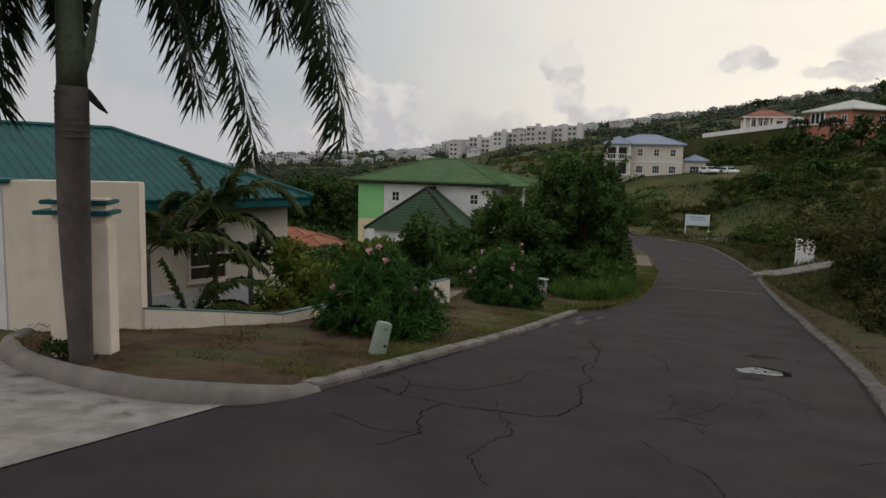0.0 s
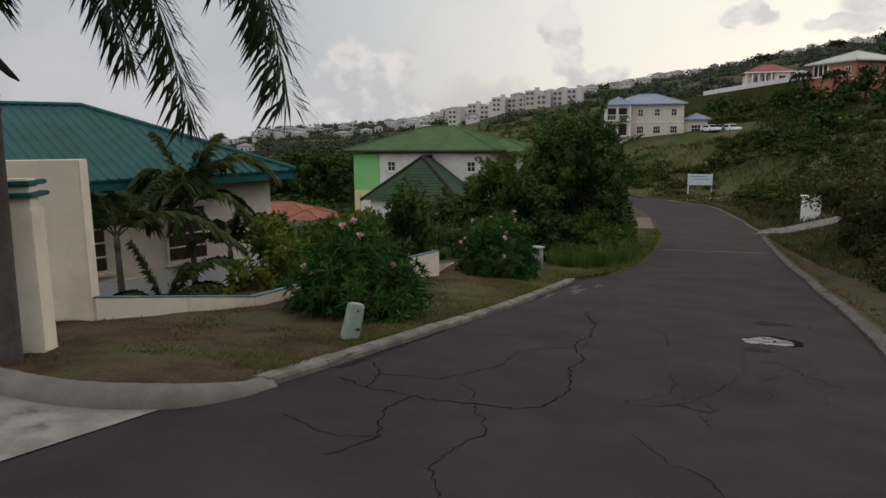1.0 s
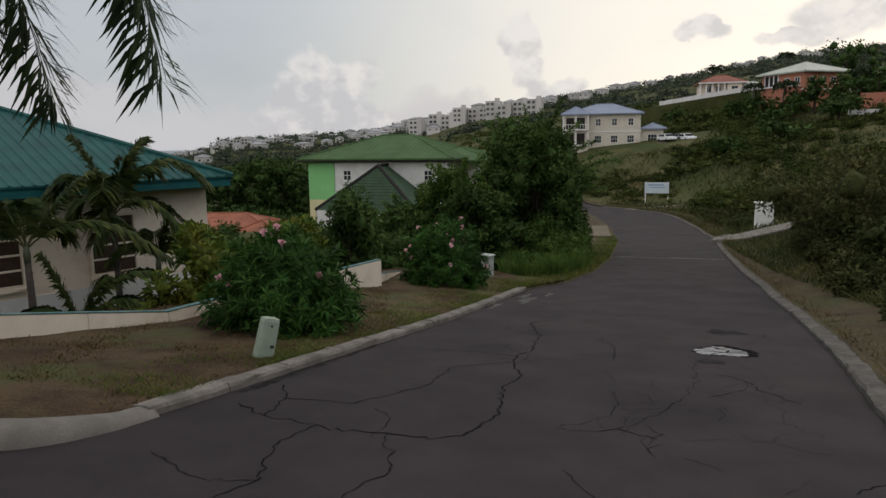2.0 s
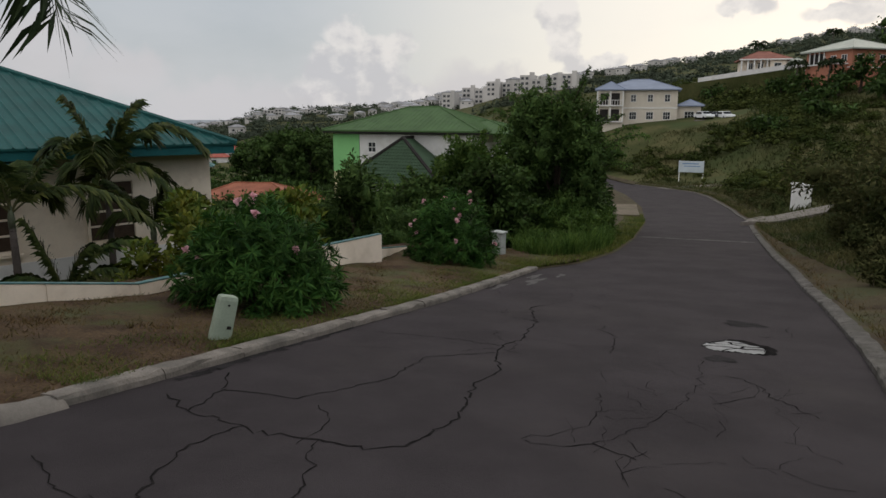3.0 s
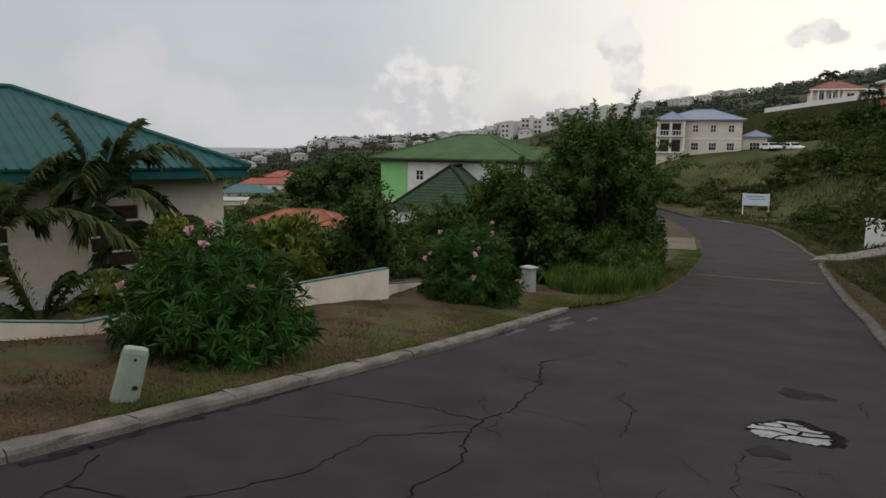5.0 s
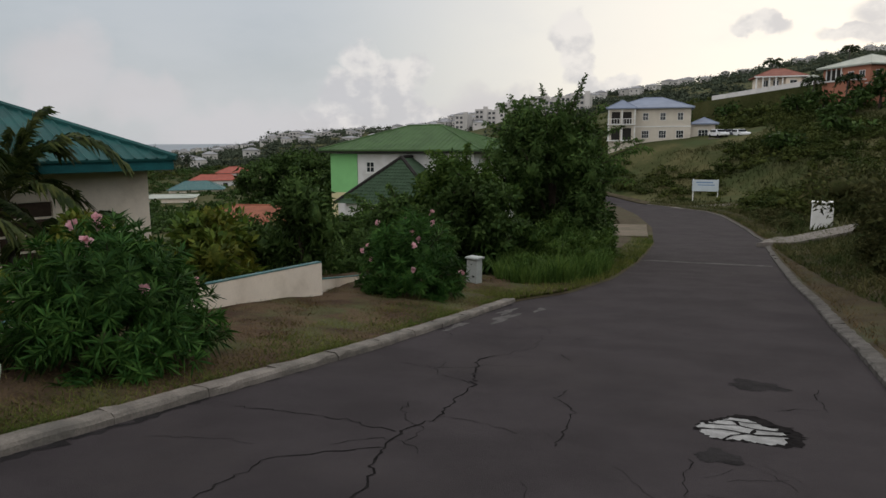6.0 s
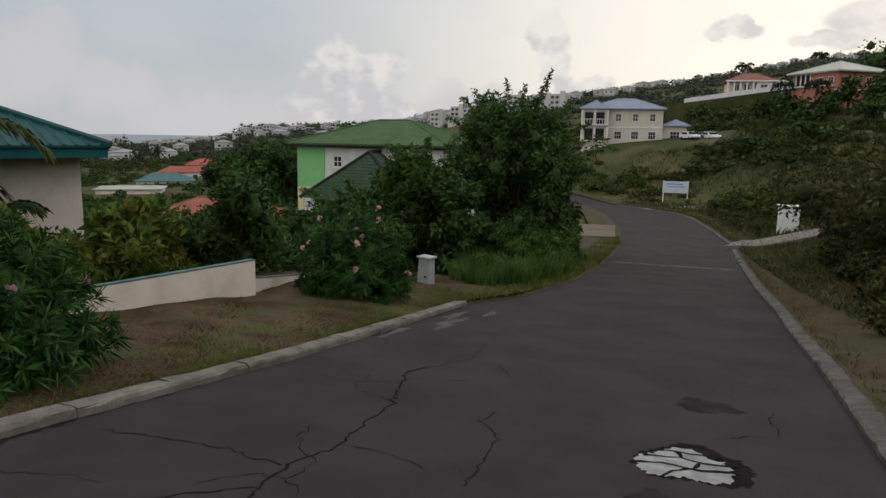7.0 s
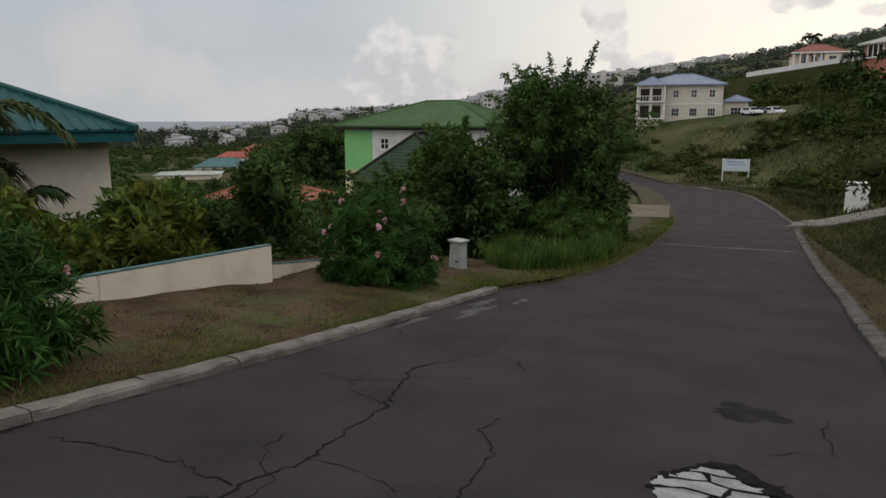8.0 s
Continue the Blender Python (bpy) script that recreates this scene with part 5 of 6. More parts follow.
def car(m, paint, label):
    ob = thing("car", m, label, "car", "parked cars")
    bm = bmesh.new()
    rows = [(-2.1, 0.55, 0.75), (-1.95, 0.45, 0.95), (-0.9, 0.4, 1.0), (-0.35, 0.4, 1.48), (1.0, 0.4, 1.5), (1.75, 0.42, 1.02), (2.1, 0.55, 0.9)]
    prev = None
    for x, z0, z1 in rows:
        wdt = 0.85 if z1 < 1.2 else 0.72
        ring = [bm.verts.new((x, -0.87, z0)), bm.verts.new((x, -0.87, min(z1, 0.95))), bm.verts.new((x, -wdt, z1)), bm.verts.new((x, wdt, z1)), bm.verts.new((x, 0.87, min(z1, 0.95))), bm.verts.new((x, 0.87, z0))]
        if prev:
            for j in range(6):
                bm.faces.new((prev[j], prev[(j + 1) % 6], ring[(j + 1) % 6], ring[j]))
        else:
            bm.faces.new(ring[::-1])
        prev = ring
    bm.faces.new(prev)
    part("body", bm, paint, ob)
    for s in (-1, 1):
        part("side_window", box(-0.55, 1.25, s * 0.84 - 0.03, s * 0.84 + 0.03, 1.0, 1.38), GLASS, ob)
        for x in (-1.3, 1.3):
            part("wheel", tube([(x, s * 0.72, 0.32), (x, s * 0.9, 0.32)], [0.32, 0.32], 14), TYRE, ob)
    part("windscreen", box(-0.95, -0.45, -0.62, 0.62, 1.08, 1.42), GLASS, ob)
    return ob


for x, y, rz, paint, label in ((-5.6, 136.0, 122, CAR_WHITE, "white saloon car parked beside the cream house"), (-3.9, 138.5, 124, CAR_DARK, "dark car parked between white ones"), (-2.2, 136.2, 118, CAR_WHITE, "white hatchback parked on the terrace")):
    car(pose(x, y, 1.75, 0, 0, rz), paint, label)
part_deck = thing("parking_terrace", pose(-3.6, 137, 0), "level concrete parking terrace", "terrace", kind="structure")
part("slab", box(-3.5, 4.5, -3, 5, -2.5, 1.745), KERB, part_deck)

# ---- royal palm ----
rng = np.random.default_rng(5)
palm_z = float(road_z(-6.84, 3.5)) + 0.16
palm = thing("royal_palm", pose(-6.86, 3.5, palm_z), "royal palm with a smooth grey trunk and drooping fronds", "palm tree")
part("trunk", tube([(0.02, 0, -0.3), (0.02, 0, 0.1), (0, 0, 0.8), (-0.01, 0, 1.6), (0.0, 0, 2.3), (0.02, 0, 2.9), (0.03, 0, 3.05)], [0.135, 0.125, 0.145, 0.165, 0.172, 0.17, 0.16], 20), PALM_BARK, palm, soft=True)
for k in range(8):
    z = 2.5 + k * 0.068
    part("trunk_ring", tube([(0.015, 0, z), (0.015, 0, z + 0.025)], [0.178 - 0.001 * k, 0.175 - 0.001 * k], 18), PALM_BARK, palm)
part("crownshaft", tube([(0.03, 0, 3.02), (0.03, 0, 3.3), (0.02, 0, 4.0), (0.0, 0, 4.6), (0.0, 0, 5.0)], [0.155, 0.15, 0.125, 0.10, 0.08], 16), CROWNSHAFT, palm, soft=True)
part("frond_sheath", tube([(0.10, 0.05, 3.1), (0.16, 0.13, 3.5), (0.19, 0.2, 3.9), (0.28, 0.3, 4.3)], [0.04, 0.05, 0.035, 0.012], 8), CROWNSHAFT, palm)
part("dead_sheath", tube([(0.12, 0.1, 3.0), (0.22, 0.2, 2.84), (0.26, 0.25, 2.78)], [0.05, 0.03, 0.008], 6), DARK_TRIM_SHADE, palm)
# yaw, reach, bend height, tip height
for yaw, reach, up, end, belly in ((30, 1.95, 2.0, -2.35, 0.55), (60, 1.4, 1.5, -1.7, 0.5), (16, 3.05, 2.5, -2.2, 0.8), (26, 2.75, 2.6, -1.5, 0.65), (45, 2.3, 2.6, -0.9, 0.6), (225, 0.72, 1.5, -1.9, 0.5), (245, 1.1, 1.6, -1.5, 0.5), (205, 1.2, 1.9, -1.3, 0.5), (140, 2.6, 1.9, -0.8, 0.5), (100, 2.6, 2.1, -0.7, 0.5), (-60, 2.7, 1.8, -0.6, 0.5), (-110, 2.4, 1.9, -0.6, 0.5)):
    make_frond(reach, up, end, 0.62, 0.032, rng, "frond", FROND, palm, pose(0.0, 0, 4.75, 0, 0, yaw), hang=0.28, pairs=400, base=0.08, plume=0.95, belly=belly)


def small_palm(x, y, h, fronds, leaf, label, seed):
    """A slim garden palm; each frond as yaw, reach, height of the bend, height of the tip."""
    rng = np.random.default_rng(seed)
    ob = thing("areca_palm", pose(x, y, gz(x, y)), label, "palm tree", "small garden palms")
    part("trunk", tube([(0, 0, -0.3), (0.02, 0, h * 0.5), (0, 0, h)], [0.085, 0.07, 0.06], 10), PALM_BARK, ob, soft=True)
    for k in range(max(1, int(h / 0.16))):
        z = 0.1 + k * 0.16
        part("trunk_ring", tube([(0.012, 0, z), (0.012, 0, z + 0.02)], [0.086 - 0.012 * z, 0.086 - 0.012 * z], 10), PALM_BARK, ob)
    part("crownshaft", tube([(0, 0, h - 0.05), (0, 0, h + 0.15), (0, 0, h + 0.4)], [0.062, 0.07, 0.03], 8), CROWNSHAFT, ob, soft=True)
    for yaw, reach, up, end in fronds:
        make_frond(reach, up, end, leaf * 1.3, 0.062, rng, "frond", SMALL_FROND, ob, pose(0, 0, h + 0.25, 0, 0, yaw + rng.uniform(-4, 4)), hang=0.40, pairs=72, base=0.10, plume=0.22, stem=0.02, belly=0.45)
    return ob


small_palm(-12.72, 12.55, 2.05, ((45, 2.1, 2.1, 0.75), (30, 1.7, 1.0, -0.5), (62, 0.75, 1.5, 1.75), (228, 0.65, 1.4, 1.8), (215, 0.95, 1.0, -0.1), (-50, 1.2, 1.4, 0.7), (130, 1.4, 1.5, 0.6), (250, 0.5, 0.5, -0.5), (20, 0.35, 0.9, 1.3), (205, 1.3, 1.5, 0.6), (75, 1.1, 1.5, 1.0)), 0.48, "tall slender garden palm with arching fronds", 21)
small_palm(-12.6, 10.15, 1.62, ((45, 2.6, 1.2, -0.35), (40, 1.3, 1.1, 1.5), (215, 1.3, 1.3, 0.7), (235, 1.6, 1.0, -0.2), (140, 1.4, 1.4, 0.6), (-60, 0.9, 1.2, 0.9), (70, 0.8, 0.9, 0.2)), 0.46, "garden palm with one long arching frond", 22)
small_palm(-12.0, 13.1, 1.0, ((225, 0.85, 0.8, 1.1), (50, 0.3, 0.7, 1.2), (40, 1.0, 1.0, 0.75), (30, 1.2, 0.8, -0.1), (215, 1.0, 0.7, 0.1), (140, 0.9, 0.9, 0.5)), 0.42, "short garden palm beside the bungalow wall", 23)
small_palm(-11.4, 10.2, 0.05, ((222, 0.55, 0.9, 1.45), (46, 1.5, 1.3, 0.95), (55, 0.5, 0.8, 0.9), (30, 1.3, 0.8, 0.4), (230, 1.1, 0.7, 0.3)), 0.36, "young garden palm close to the ground", 24)

# ---- bushes along the lawn ----
rng = np.random.default_rng(9)
make_oleander(pose(-5.75, 8.75, float(road_z(-5.75, 8.75)) + 0.16), "large rounded oleander bush with pink blossom", rng, 1.15, 1.1, 1.38, 240, 60, 11)
make_oleander(pose(-5.8, 15.9, float(road_z(-5.8, 15.9)) + 0.16), "rounded oleander bush with scattered pink blossom", rng, 1.05, 1.05, 1.68, 220, 56, 18)
make_bush("bedding_plant", pose(-7.12, 3.5, float(road_z(-7.12, 3.5)) + 0.14), "small dark purple-leaved plant at the palm's foot", "plant", rng, bush_blobs(rng, 6, 0.25, 0.22, 0.26, (0.35, 0.5)), 260, 0.09, 0.03, DEEP, 0.7, 3, 0.6)
for x, y, rx, ry, h, mat, ln, wd, label in ((-9.4, 11.9, 1.2, 1.1, 2.0, BRIGHT, 0.20, 0.075, "broad-leaved shrub with yellow-green leaves"), (-8.1, 12.6, 0.8, 0.9, 1.8, BRIGHT, 0.22, 0.085, "yellowish broad-leaved shrub behind the wall"), (-8.7, 13.7, 0.9, 0.9, 1.95, BRIGHT, 0.22, 0.085, "tall yellow-green shrub with large leaves"), (-9.7, 14.9, 0.9, 1.0, 1.9, BRIGHT, 0.22, 0.085, "leafy yellow-green garden shrub"),
                                    (-8.6, 10.1, 0.8, 1.0, 1.7, BRIGHT, 0.19, 0.07, "green broad-leaved shrub beside the wall"), (-10.6, 13.9, 1.1, 1.2, 1.5, SHRUB, 0.18, 0.06, "feathery green garden shrub"),
                                    (-8.45, 16.3, 0.8, 0.9, 2.6, SHRUB, 0.18, 0.06, "dense dark green garden shrub behind the wall"), (-9.6, 16.6, 0.9, 0.9, 1.8, SHRUB, 0.18, 0.06, "dense green garden shrub"),
                                    (-8.7, 19.3, 1.3, 1.6, 1.5, SHRUB, 0.18, 0.05, "loose green shrub beyond the garden wall"), (-11.5, 18.6, 1.5, 1.6, 1.5, BRIGHT, 0.2, 0.06, "loose yellow-green shrub below the lawn"), (-8.0, 21.5, 1.2, 1.6, 1.6, SHRUB, 0.18, 0.05, "dark green roadside shrub")):
    make_bush("garden_shrub", pose(x, y, gz(x, y) - 0.05), label, "shrub", rng, bush_blobs(rng, 18, rx, ry, h, (0.28, 0.44)), int(3800 * rx * ry + 900), ln, wd, mat, 0.5, 7, 0.8)


def tree_mass(name, x, y, rx, ry, h, n, seed, mat, label, length=0.22, width=0.09, group="", sprays=()):
    rng = np.random.default_rng(seed)
    ob = thing(name, pose(x, y, gz(x, y) - 0.1), label, "tree", group)
    blobs = []
    for _ in range(85):
        a, q = rng.uniform(0, 6.283), math.sqrt(rng.random())
        zz = rng.uniform(0.10, 0.93) * h
        w = math.sqrt(max(0.1, 1 - ((zz / h - 0.42) / 0.62) ** 2))
        s = rng.uniform(0.09, 0.25)
        blobs.append((math.cos(a) * q * rx * w * 0.9, math.sin(a) * q * ry * w * 0.85, zz, s * rx, s * ry, s * h * 0.55))
    pts, way = blob_points(rng, n, blobs, 0.5)
    keep = pts[:, 2] > 0.05
    pts, way = pts[keep], way[keep]
    foliage("crown", pts, way * 0.6 + rng.normal(size=pts.shape) * 0.7 + [0, 0, 0.25], way, length, width, mat, ob, rng, 0.25, [b for b in blobs if b[2] - b[5] * 0.6 > 0], 0.48, True)
    part("trunk", tube([(0, 0, -0.4), (0.1, 0.1, h * 0.25), (0, 0.05, h * 0.5)], [0.22, 0.16, 0.09], 9), TWIG, ob)
    for k in range(7):
        b = blobs[k * 4]
        part("limb", tube([(0.05, 0.05, h * 0.2), (b[0] * 0.5, b[1] * 0.5, h * 0.3 + b[2] * 0.3), (b[0], b[1], b[2])], [0.08, 0.05, 0.02], 6), TWIG, ob)
    for k in range(26):
        b = blobs[int(rng.integers(len(blobs)))]
        a = rng.uniform(0, 6.283)
        tip = Vector((b[0] + math.cos(a) * b[3] * 1.7, b[1] + math.sin(a) * b[4] * 1.7, b[2] + b[5] * rng.uniform(0.4, 2.2)))
        a_v, b_v, c_v = np.array(b[:3]), np.array(Vector(b[:3]).lerp(tip, 0.6)) + [0, 0, 0.1], np.array(tip)
        part("twig", tube([a_v, b_v, c_v], [0.025, 0.015, 0.005], 4), TWIG, ob)
        s = rng.uniform(0.45, 1.0, 60)[:, None]
        sp = a_v * (1 - s) ** 2 + 2 * b_v * s * (1 - s) + c_v * s ** 2
        ow = rng.normal(size=(60, 3)) + (c_v - a_v)
        sprig_v, sprig_f = leaf_quads(sp, ow, length * 0.8, width * 0.8, rng)
        tagged(mesh_object("sprig", sprig_v, sprig_f, mat, ob), kind="stuff")
    # long arching shoots that stand clear of the crown
    for tx, ty, tz, bow in sprays:
        a_v, c_v = np.array([tx * 0.35, ty * 0.35, tz * 0.72]), np.array([tx, ty, tz])
        b_v = (a_v + c_v) / 2 + [0, 0, bow]
        u = np.linspace(0, 1, 7)[:, None]
        line = a_v * (1 - u) ** 2 + 2 * b_v * u * (1 - u) + c_v * u ** 2
        part("shoot", tube(line, np.linspace(0.03, 0.006, 7), 5), TWIG, ob)
        m = 170
        u = rng.uniform(0.15, 1.0, m)[:, None]
        sp = a_v * (1 - u) ** 2 + 2 * b_v * u * (1 - u) + c_v * u ** 2 + rng.normal(size=(m, 3)) * 0.13 * (1.15 - u)
        sv, sf = leaf_quads(sp, rng.normal(size=(m, 3)) + (c_v - a_v) * 0.3, length * 0.75, width * 0.8, rng)
        tagged(mesh_object("sprig", sv, sf, mat, ob), kind="stuff")
    return ob


tree_mass("roadside_tree", -6.45, 28.8, 2.4, 2.6, 5.6, 30000, 31, SHRUB, "tall dark roadside tree with arching branches", 0.19, 0.08, sprays=((3.6, -0.6, 4.0, 0.9), (3.2, 0.2, 4.3, 0.8), (2.9, -0.8, 3.6, 0.9), (2.5, 0.4, 4.8, 0.6), (1.2, 0, 6.6, 0.1), (1.0, 0.3, 6.2, 0.2), (-0.4, 0, 6.3, 0.1), (-1.6, 0, 6.0, 0.2), (-2.0, -0.3, 5.7, 0.3), (0.4, -0.4, 6.1, 0.1), (3.0, -0.5, 2.9, 0.8), (-2.6, 0, 5.0, 0.5), (1.9, 0.2, 5.6, 0.4), (2.6, 0.6, 3.3, 0.9)))
tree_mass("roadside_tree", -8.7, 26.0, 2.0, 2.2, 3.7, 20000, 32, WEED, "broad lighter green bush merging with the roadside tree", 0.2, 0.07, sprays=((-1.2, -0.4, 3.9, 0.2), (0.6, -1.2, 4.1, 0.3)))
tree_mass("roadside_tree", -10.7, 25.4, 1.9, 2.0, 2.4, 12000, 33, SHRUB, "rounded green roadside tree", sprays=((-2.2, -0.2, 2.4, 0.2), (-0.6, 0, 2.8, 0.1)))
tree_mass("roadside_tree", -6.6, 32.6, 1.8, 2.4, 5.4, 16000, 34, DEEP, "dark tree leaning over the road's edge", sprays=((2.6, 0, 4.2, 0.6), (2.2, 0.3, 3.4, 0.7)))
tree_mass("roadside_tree", -12.8, 26.5, 1.8, 2.2, 1.9, 7000, 35, SHRUB, "low spreading tree in front of the green house")
tree_mass("roadside_tree", -7.0, 22.9, 1.6, 1.7, 2.7, 8000, 36, DEEP, "dark low bush at the foot of the roadside tree")


# ---- grass and scrub ----
def blades(name, xy, z, height, width, mat, rng, label, spread=0.5):
    n = len(xy)
    a = rng.uniform(0, 6.283, n)
    h = height * rng.uniform(0.5, 1.4, n)
    side = np.stack([np.cos(a), np.sin(a), 0 * a], -1) * (width * 0.5)
    foot = np.column_stack([xy, z - 0.02])
    lean = rng.normal(size=(n, 2)) * spread * h[:, None]
    tip = foot + np.column_stack([lean, h + 0.02])
    mid = foot + np.column_stack([lean * 0.3, h * 0.6])
    verts = np.stack([foot - side, mid - side * 0.7, tip, mid + side * 0.7, foot + side], 1).reshape(-1, 3)
    ob = mesh_object(name, verts, np.arange(5 * n).reshape(-1, 5), mat)
    return tagged(ob, label, "grass", kind="stuff")


rng = np.random.default_rng(77)
n = 60000
gy = rng.uniform(3.4, 20.4, n)
s = rng.random(n)
gx = lawn_inner(gy) * (1 - s) - 0.1 + lawn_outer(gy) * s
keep = (np.sin(gx * 3.1 + gy * 1.7) + np.sin(gy * 2.9 - gx * 1.3) + rng.normal(size=n) * 0.8 + 1.0 * (s < 0.12)) > 0.2
gx, gy, s = gx[keep], gy[keep], s[keep]
blades("lawn_grass", np.column_stack([gx, gy]), road_z(gx, gy) + 0.075 * (1 - s) + lawn_lift(gy) * s, 0.034, 0.017, DRYGRASS, rng, "short dry lawn grass in patches", 1.4)
n = 26000
gy = rng.uniform(4.6, 18.5, n)
q = rng.random(n) ** 2.2
gx = lawn_inner(gy) - 0.08 - 1.1 * q
keep = np.sin(gx * 2.7 + gy * 1.9) + np.sin(gy * 3.3 - gx) + rng.normal(size=n) * 0.9 > 0.1
gx, gy = gx[keep], gy[keep]
share = (lawn_inner(gy) - gx) / (lawn_inner(gy) - lawn_outer(gy))
blades("lawn_grass", np.column_stack([gx, gy]), road_z(gx, gy) + 0.075 * (1 - share) + lawn_lift(gy) * share, 0.04, 0.012, GRASS, rng, "greener grass along the kerb", 1.3)
n = 9000
gy = 17.2 + rng.random(n) ** 1.6 * 30
gx = road_left(gy) - rng.random(n) * 1.2 - 0.02
for k, (x, y, rr, hh) in enumerate(((-4.9, 21.2, 0.7, 0.75), (-4.55, 22.8, 0.85, 1.0), (-5.4, 23.4, 0.9, 1.4), (-4.55, 24.6, 0.9, 1.2), (-4.5, 26.3, 0.9, 1.3), (-5.3, 26.0, 0.9, 1.8), (-4.5, 28.0, 0.85, 1.3), (-4.9, 29.6, 0.8, 1.2))):
    make_bush("weed_clump", pose(x, y, gz(x, y) - 0.12), "bright green weeds at the road's edge", "weeds", rng, bush_blobs(rng, 12, rr, rr * 1.2, hh, (0.3, 0.45)), 2600, 0.16, 0.04, WEED, 0.9, 3, 0.6)
blades("verge_grass", np.column_stack([gx, gy]), road_z(gx, gy) + 0.06, 0.11, 0.018, GRASS, rng, "bright grass along the road's edge", 0.6)
n = 8000
a, q = rng.uniform(0, 6.283, n), np.sqrt(rng.random(n))
gx, gy = -4.75 + 1.3 * q * np.cos(a), 23.6 + 4.2 * q * np.sin(a)
keep = gx < road_left(gy) - 0.12
gx, gy = gx[keep], gy[keep]
blades("tall_grass", np.column_stack([gx, gy]), ground_z(gx, gy) - 0.05, 0.48 + 0.25 * np.sin(gx * 3.1 + gy * 1.3) * np.sin(gy * 2.2), 0.03, WEED, rng, "clump of tall bright grass and weeds", 0.35)
n = 14000
gy = rng.uniform(2, 60, n)
gx = road_right(gy) + 0.28 + rng.random(n) ** 1.3 * 2.2
blades("verge_grass", np.column_stack([gx, gy]), ground_z(gx, gy) + 0.02, 0.055, 0.014, DRYGRASS, rng, "dry grass on the dirt verge", 1.5)

n = 24000
gy = 7 + 91 * rng.random(n) ** 1.3
gx = road_right(gy) + np.interp(gy, [7, 22, 40], [1.9, 0.9, 0.35]) + rng.random(n) ** 1.4 * 3.6
blades("verge_grass", np.column_stack([gx, gy]), np.maximum(ground_z(gx, gy), road_z(gx, gy) + 0.08), 0.20, 0.04, BANK_LEAF, rng, "green and yellow grass beside the road", 0.8)


def scrub(name, spots, sizes, count, leaf, mat, label, seed, squash=0.7, core=0.46):
    """Many low bushes in one mesh: clumps of leaves on uneven blobs."""
    rng = np.random.default_rng(seed)
    hearts = []
    all_p, all_w = [], []
    for (x, y, z), s in zip(spots, sizes):
        k = 7
        blobs = [(x + rng.normal() * s * 0.6, y + rng.normal() * s * 0.6, z + s * squash * rng.uniform(0.05, 0.75), s * rng.uniform(0.22, 0.6), s * rng.uniform(0.22, 0.6), s * squash * rng.uniform(0.2, 0.55)) for _ in range(k)]
        pts, way = blob_points(rng, count, blobs, 0.4)
        all_p.append(pts)
        all_w.append(way)
        hearts += blobs
    pts, way = np.concatenate(all_p), np.concatenate(all_w)
    ob = foliage(name, pts, way * 0.6 + rng.normal(size=way.shape) * 0.7 + [0, 0, 0.4], way, leaf, leaf * 0.5, mat, None, rng, 0.2, hearts, core)
    return tagged(ob, label, "scrub", kind="stuff")


rng = np.random.default_rng(101)
# bank beside the road
y = np.concatenate([rng.uniform(9.5, 39, 60), rng.uniform(52, 63, 24)])
x = road_right(y) + 2.0 + rng.random(84) * 1.3
x = np.where(y < 41, np.maximum(x, 2.7 + 0.0893 * (y - 5)), x)
scrub("bank_scrub", np.stack([x, y, ground_z(x, y) - 0.1], -1), rng.uniform(0.5, 0.95, 84), 1500, 0.13, BANK_LEAF, "tangled dry green scrub on the bank", 102, 0.8, 0.4)
y = np.concatenate([rng.uniform(10, 39.5, 62), rng.uniform(38, 40.5, 5)])
dr = np.concatenate([3.4 + rng.random(62) ** 1.2 * 6.5, np.linspace(5.0, 7.5, 5)])
dr = np.maximum(dr, np.interp(y, [10, 24, 32, 40], [2.6, 3.4, 4.3, 4.9]))
x = road_right(y) + dr
x = np.maximum(x, 4.4 + 0.0893 * (y - 5))
tall = np.interp(y, [10, 18, 26, 40], [1.0, 1.5, 2.0, 2.2]) * rng.uniform(0.8, 1.1, 67) + 0.05 * np.clip(dr - 4, 0, 6)
scrub("bank_thicket", np.stack([x, y, ground_z(x, y) - 0.2], -1), tall, 3200, 0.17, BANK_LEAF, "tall dark thicket covering the bank", 112, 1.2, 0.42)
y = rng.uniform(51.5, 63, 40)
x = road_right(y) + 5 + rng.random(40) * 9
scrub("bank_scrub", np.stack([x, y, ground_z(x, y) - 0.2], -1), rng.uniform(0.9, 1.7, 40), 1000, 0.2, SCRUB, "green scrub behind the entrance pier", 113, 0.8, 0.42)
# hillside: dark clumps of bushes with open dry grass between
n = 2600
b, r = np.radians(rng.uniform(-12, 34, n)), 45 + 150 * rng.random(n) ** 0.8
x, y = r * np.sin(b), r * np.cos(b)
clump = np.sin(x * 0.21 + 0.6 * np.sin(y * 0.11)) + np.sin(y * 0.17 - x * 0.09 + 1.1) + rng.normal(size=n) * 0.45
ok = (clump > -0.4) & (x - road_right(y) > 4) & ~((y < 58) & (x < 8.5)) & ~((np.abs(x + 12) < 16) & (np.abs(y - 136) < 9)) & ~((x > -12) & (x < 9) & (y > 84) & (y < 98) & (np.abs(x + 5) < 5))
x, y, clump = x[ok], y[ok], clump[ok]
scrub("hillside_scrub", np.stack([x, y, ground_z(x, y) - 0.2], -1), rng.uniform(0.6, 1.7, len(x)) + 0.7 * np.clip(clump, 0, 1.6), 300, 0.36, SCRUB, "low green scrub in clumps on the hillside", 103, 0.75)
n = 60000
